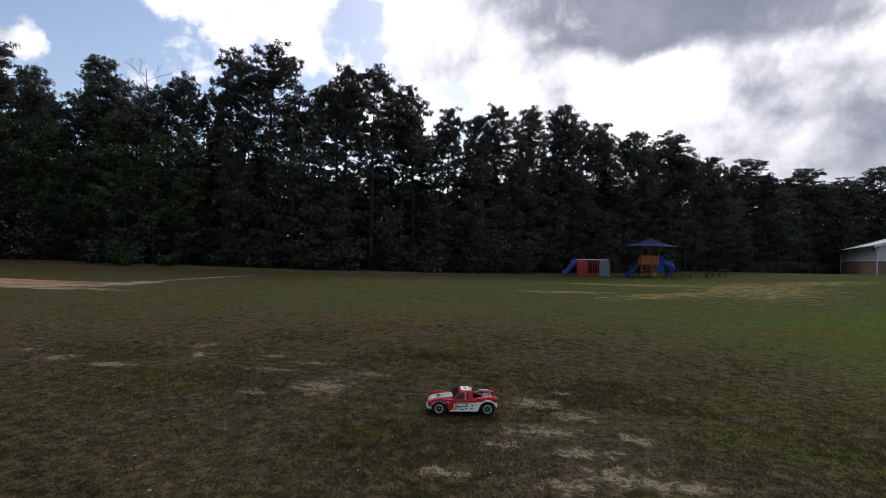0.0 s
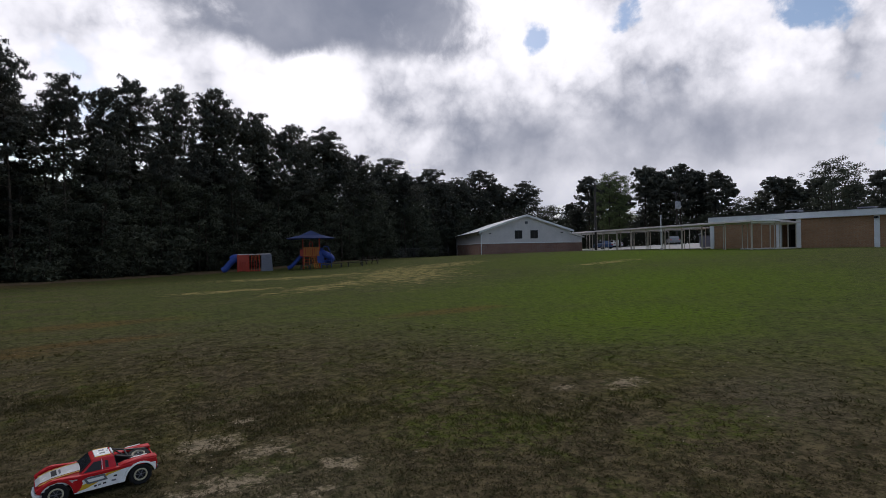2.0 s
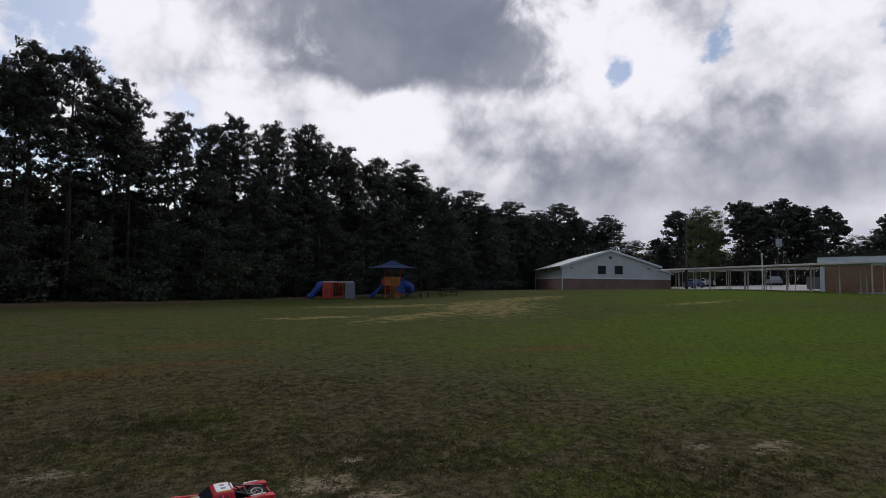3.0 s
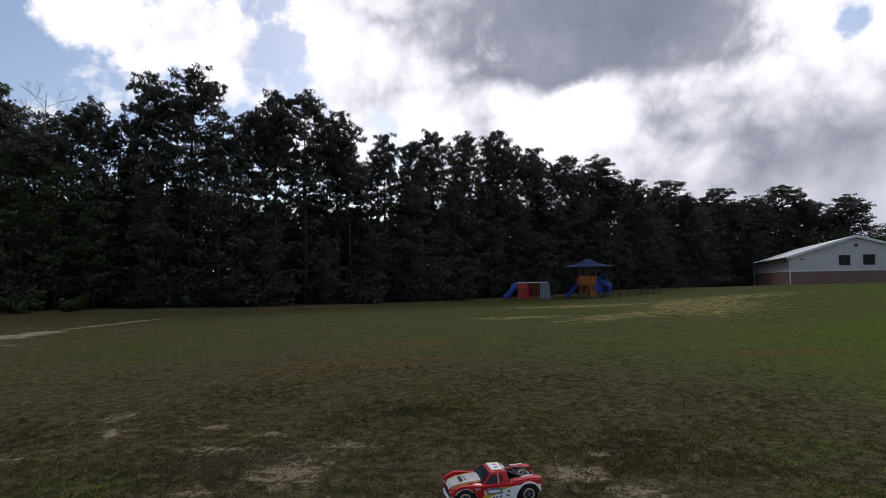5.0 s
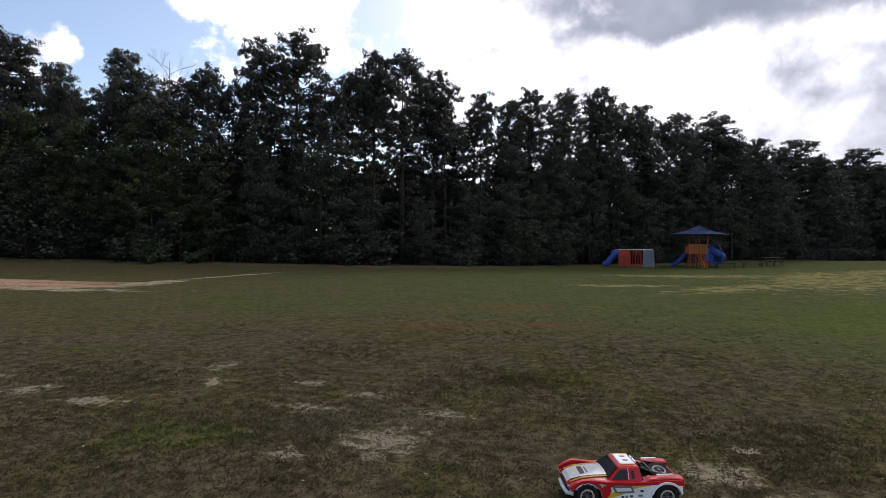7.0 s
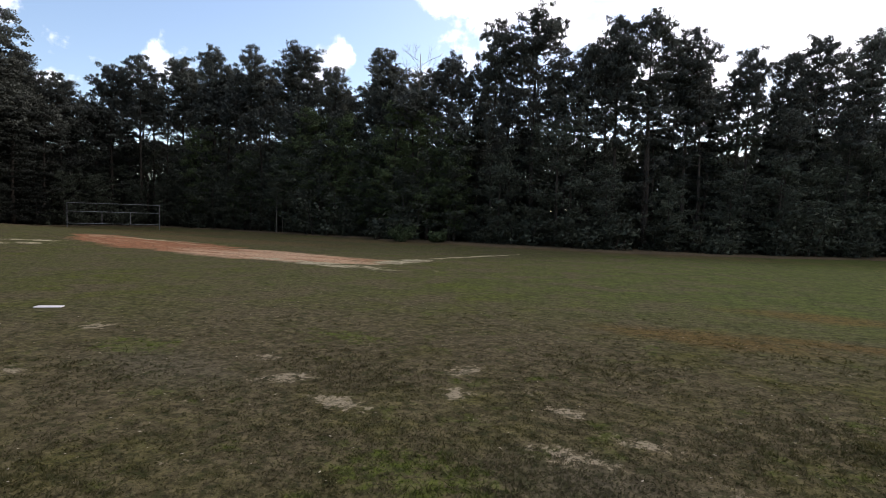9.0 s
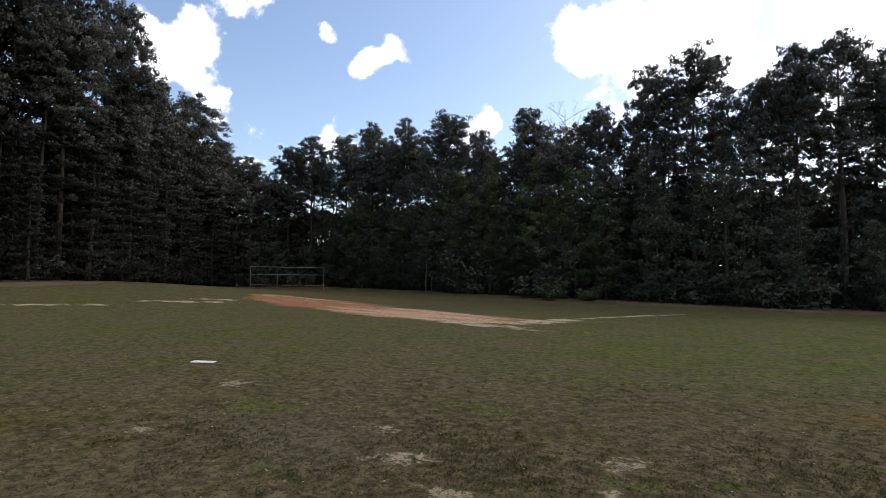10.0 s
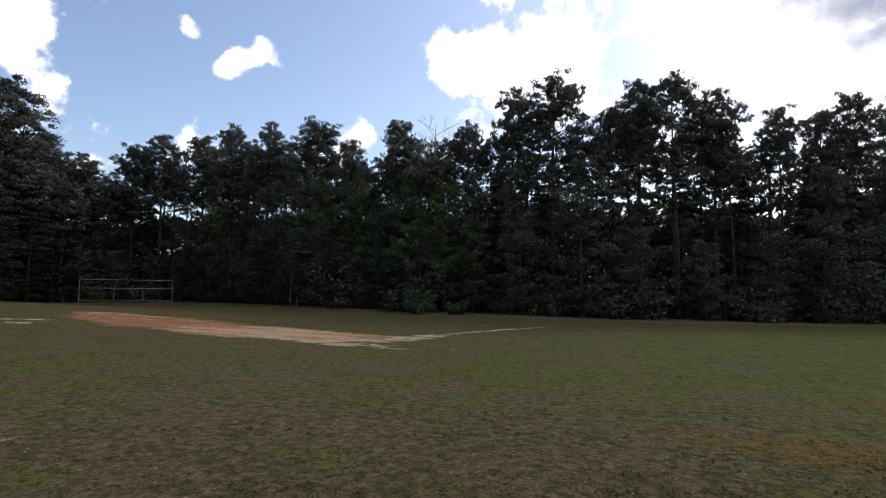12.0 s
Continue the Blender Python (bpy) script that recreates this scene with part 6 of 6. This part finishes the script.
    part("windscreen", quad([(0.1215, -0.132, 0.203), (0.1215, 0.132, 0.203), (0.047, 0.106, 0.267), (0.047, -0.106, 0.267)], 0.005), GLASS, cab, "dark windscreen")
    part("roof_panel", box(-0.083, 0.022, -0.082, 0.082, 0.278, 0.2865, 0.003), WHITE_GLOSS, cab, "white roof panel")
    for s in (-1, 1):
        part("roof_stripe", box(-0.083, 0.018, *sorted((s * 0.086, s * 0.093)), 0.278, 0.2855, 0.001), YELLOW, cab)
        part("roof_mark", box(-0.05, -0.015, *sorted((s * 0.02, s * 0.045)), 0.2867, 0.2885), SILVER, cab)
    part("light_bar", box(-0.104, -0.090, -0.055, 0.055, 0.274, 0.288, 0.003), LAMPW, cab, "white roof light bar")
    part("rear_window", quad([(-0.1165, 0.12, 0.205), (-0.1165, -0.12, 0.205), (-0.105, -0.10, 0.264), (-0.105, 0.10, 0.264)], 0.003), BLACK, cab, "dark rear window")
    # bed with roll cage and spare wheel
    part("bed_floor", box(-0.37, -0.12, -0.105, 0.105, 0.125, 0.140, 0.003), BLACK, t)
    for s in (-1, 1):
        part("cage_bar", tube([(-0.115, s * 0.095, 0.262), (-0.20, s * 0.098, 0.232), (-0.36, s * 0.10, 0.205)], 0.006, 6), BLACK, t, "black roll cage bar")
        part("cage_bar", tube([(-0.115, s * 0.095, 0.262), (-0.22, -s * 0.06, 0.200)], 0.006, 6), BLACK, t)
    part("cage_bar", tube([(-0.20, -0.098, 0.232), (-0.20, 0.098, 0.232)], 0.006, 6), BLACK, t)
    truck_wheel(t, pose(-0.285, 0.0, 0.166, 78, 0, 0) @ Matrix.Rotation(radians(90), 4, "Y"))
    part("rear_panel", box(-0.388, -0.374, -0.165, 0.165, 0.115, 0.196, 0.004), RED_GLOSS, t, "red tailgate")
    part("rear_bumper", tube([(-0.37, -0.13, 0.10), (-0.405, -0.10, 0.10), (-0.405, 0.10, 0.10), (-0.37, 0.13, 0.10)], 0.011, 8), BLACK, t)
    for ob in t.children:
        if ob.name.split(".")[0] not in ("wheel", "axle", "chassis"):
            ob.location.z -= 0.016
    part("antenna", tube([(-0.06, 0.07, 0.29), (-0.075, 0.075, 0.36)], 0.0015, 5), BLACK, t)


build_truck()


# ---- grass ----
def build_grass():
    r = np.random.RandomState(3)
    n = 330000
    pts = np.stack([r.uniform(-16, 16, n), r.uniform(1.5, 24, n)], axis=1)
    d = np.hypot(pts[:, 0] + 0.8, pts[:, 1] - 4.0)
    clump = np.sin(pts[:, 0] * 2.1 + 1.7 * np.sin(pts[:, 1] * 1.3)) * np.sin(pts[:, 1] * 2.7 + 1.1 * np.sin(pts[:, 0] * 1.9))
    keep = r.uniform(0, 1, n) < (0.60 + 0.30 * clump) / (0.55 + (d / 6.5) ** 2) * np.clip((11.5 - d) / 7, 0, 1) ** 1.5
    for spot in BARE_EAST + BARE_WEST:
        inside = ((pts[:, 0] - spot[0]) / spot[2]) ** 2 + ((pts[:, 1] - spot[1]) / spot[3]) ** 2 < 0.8
        keep &= ~inside | (r.uniform(0, 1, n) < 0.35)
    pts, d = pts[keep], d[keep]
    per = 8
    c = np.repeat(pts, per, axis=0)
    dd = np.repeat(d, per)[:, None]
    m = len(c)
    c = c + r.normal(size=(m, 2)) * np.repeat(r.uniform(0.018, 0.050, (len(pts), 1)), per, axis=0)
    z = np.array([gz(x, y) for x, y in pts])
    z = np.repeat(z, per)[:, None]
    foot = np.concatenate([c, z - 0.004], axis=1)
    ln = np.repeat(r.uniform(0.010, 0.024, (len(pts), 1)) * (1 + 0.9 * np.clip(np.sin(pts[:, :1] * 1.3 + 2) * np.sin(pts[:, 1:] * 1.7), 0, 1)), per, axis=0) * r.uniform(0.5, 1.3, (m, 1))
    tip = np.concatenate([r.normal(size=(m, 2)) * 0.7, np.ones((m, 1)) * 0.9], axis=1) * ln
    a = r.uniform(0, 6.3, (m, 1))
    side = np.concatenate([np.cos(a), np.sin(a), np.zeros((m, 1))], axis=1) * (0.0070 + 0.0006 * dd)
    v = np.stack([foot - side, foot + side, foot + tip], axis=1).reshape(-1, 3)
    data = bpy.data.meshes.new("grass")
    data.vertices.add(3 * m), data.loops.add(3 * m), data.polygons.add(m)
    data.vertices.foreach_set("co", v.ravel())
    data.loops.foreach_set("vertex_index", np.arange(3 * m))
    data.polygons.foreach_set("loop_start", np.arange(0, 3 * m, 3))
    data.update(calc_edges=True)
    tagged(part_mesh("grass", data, BLADE), "short thin turf grass, brown and olive green", "grass", kind="stuff")


build_grass()


def build_flecks():
    """Small dry leaves and chips strewn over the turf."""
    r = np.random.RandomState(23)
    n = 900
    c = np.stack([r.uniform(-11, 8, n), r.uniform(2.5, 13, n)], axis=1)
    bm = bmesh.new()
    for x, y in c:
        a, s = r.uniform(0, 6.3), r.uniform(0.006, 0.017)
        u, v = Vector((math.cos(a), math.sin(a), r.uniform(-0.3, 0.3))) * s, Vector((-math.sin(a), math.cos(a), r.uniform(-0.3, 0.3))) * s * 0.55
        o = Vector((x, y, gz(x, y) + r.uniform(0.012, 0.022)))
        vs = [bm.verts.new(o + k) for k in (u, v, Vector((0, 0, s * 0.35)) - u * 0.1, -v, -u)]
        bm.faces.new((vs[0], vs[1], vs[2])), bm.faces.new((vs[2], vs[3], vs[0])), bm.faces.new((vs[1], vs[4], vs[2])), bm.faces.new((vs[2], vs[4], vs[3]))
    tagged(part("fallen_leaves", bm, make_plain("dry_leaf", (0.34, 0.28, 0.20), 0.8, 0, 0.35, 9)), "small pale dry leaves and chips strewn over the turf", "fallen leaves", kind="stuff")


build_flecks()
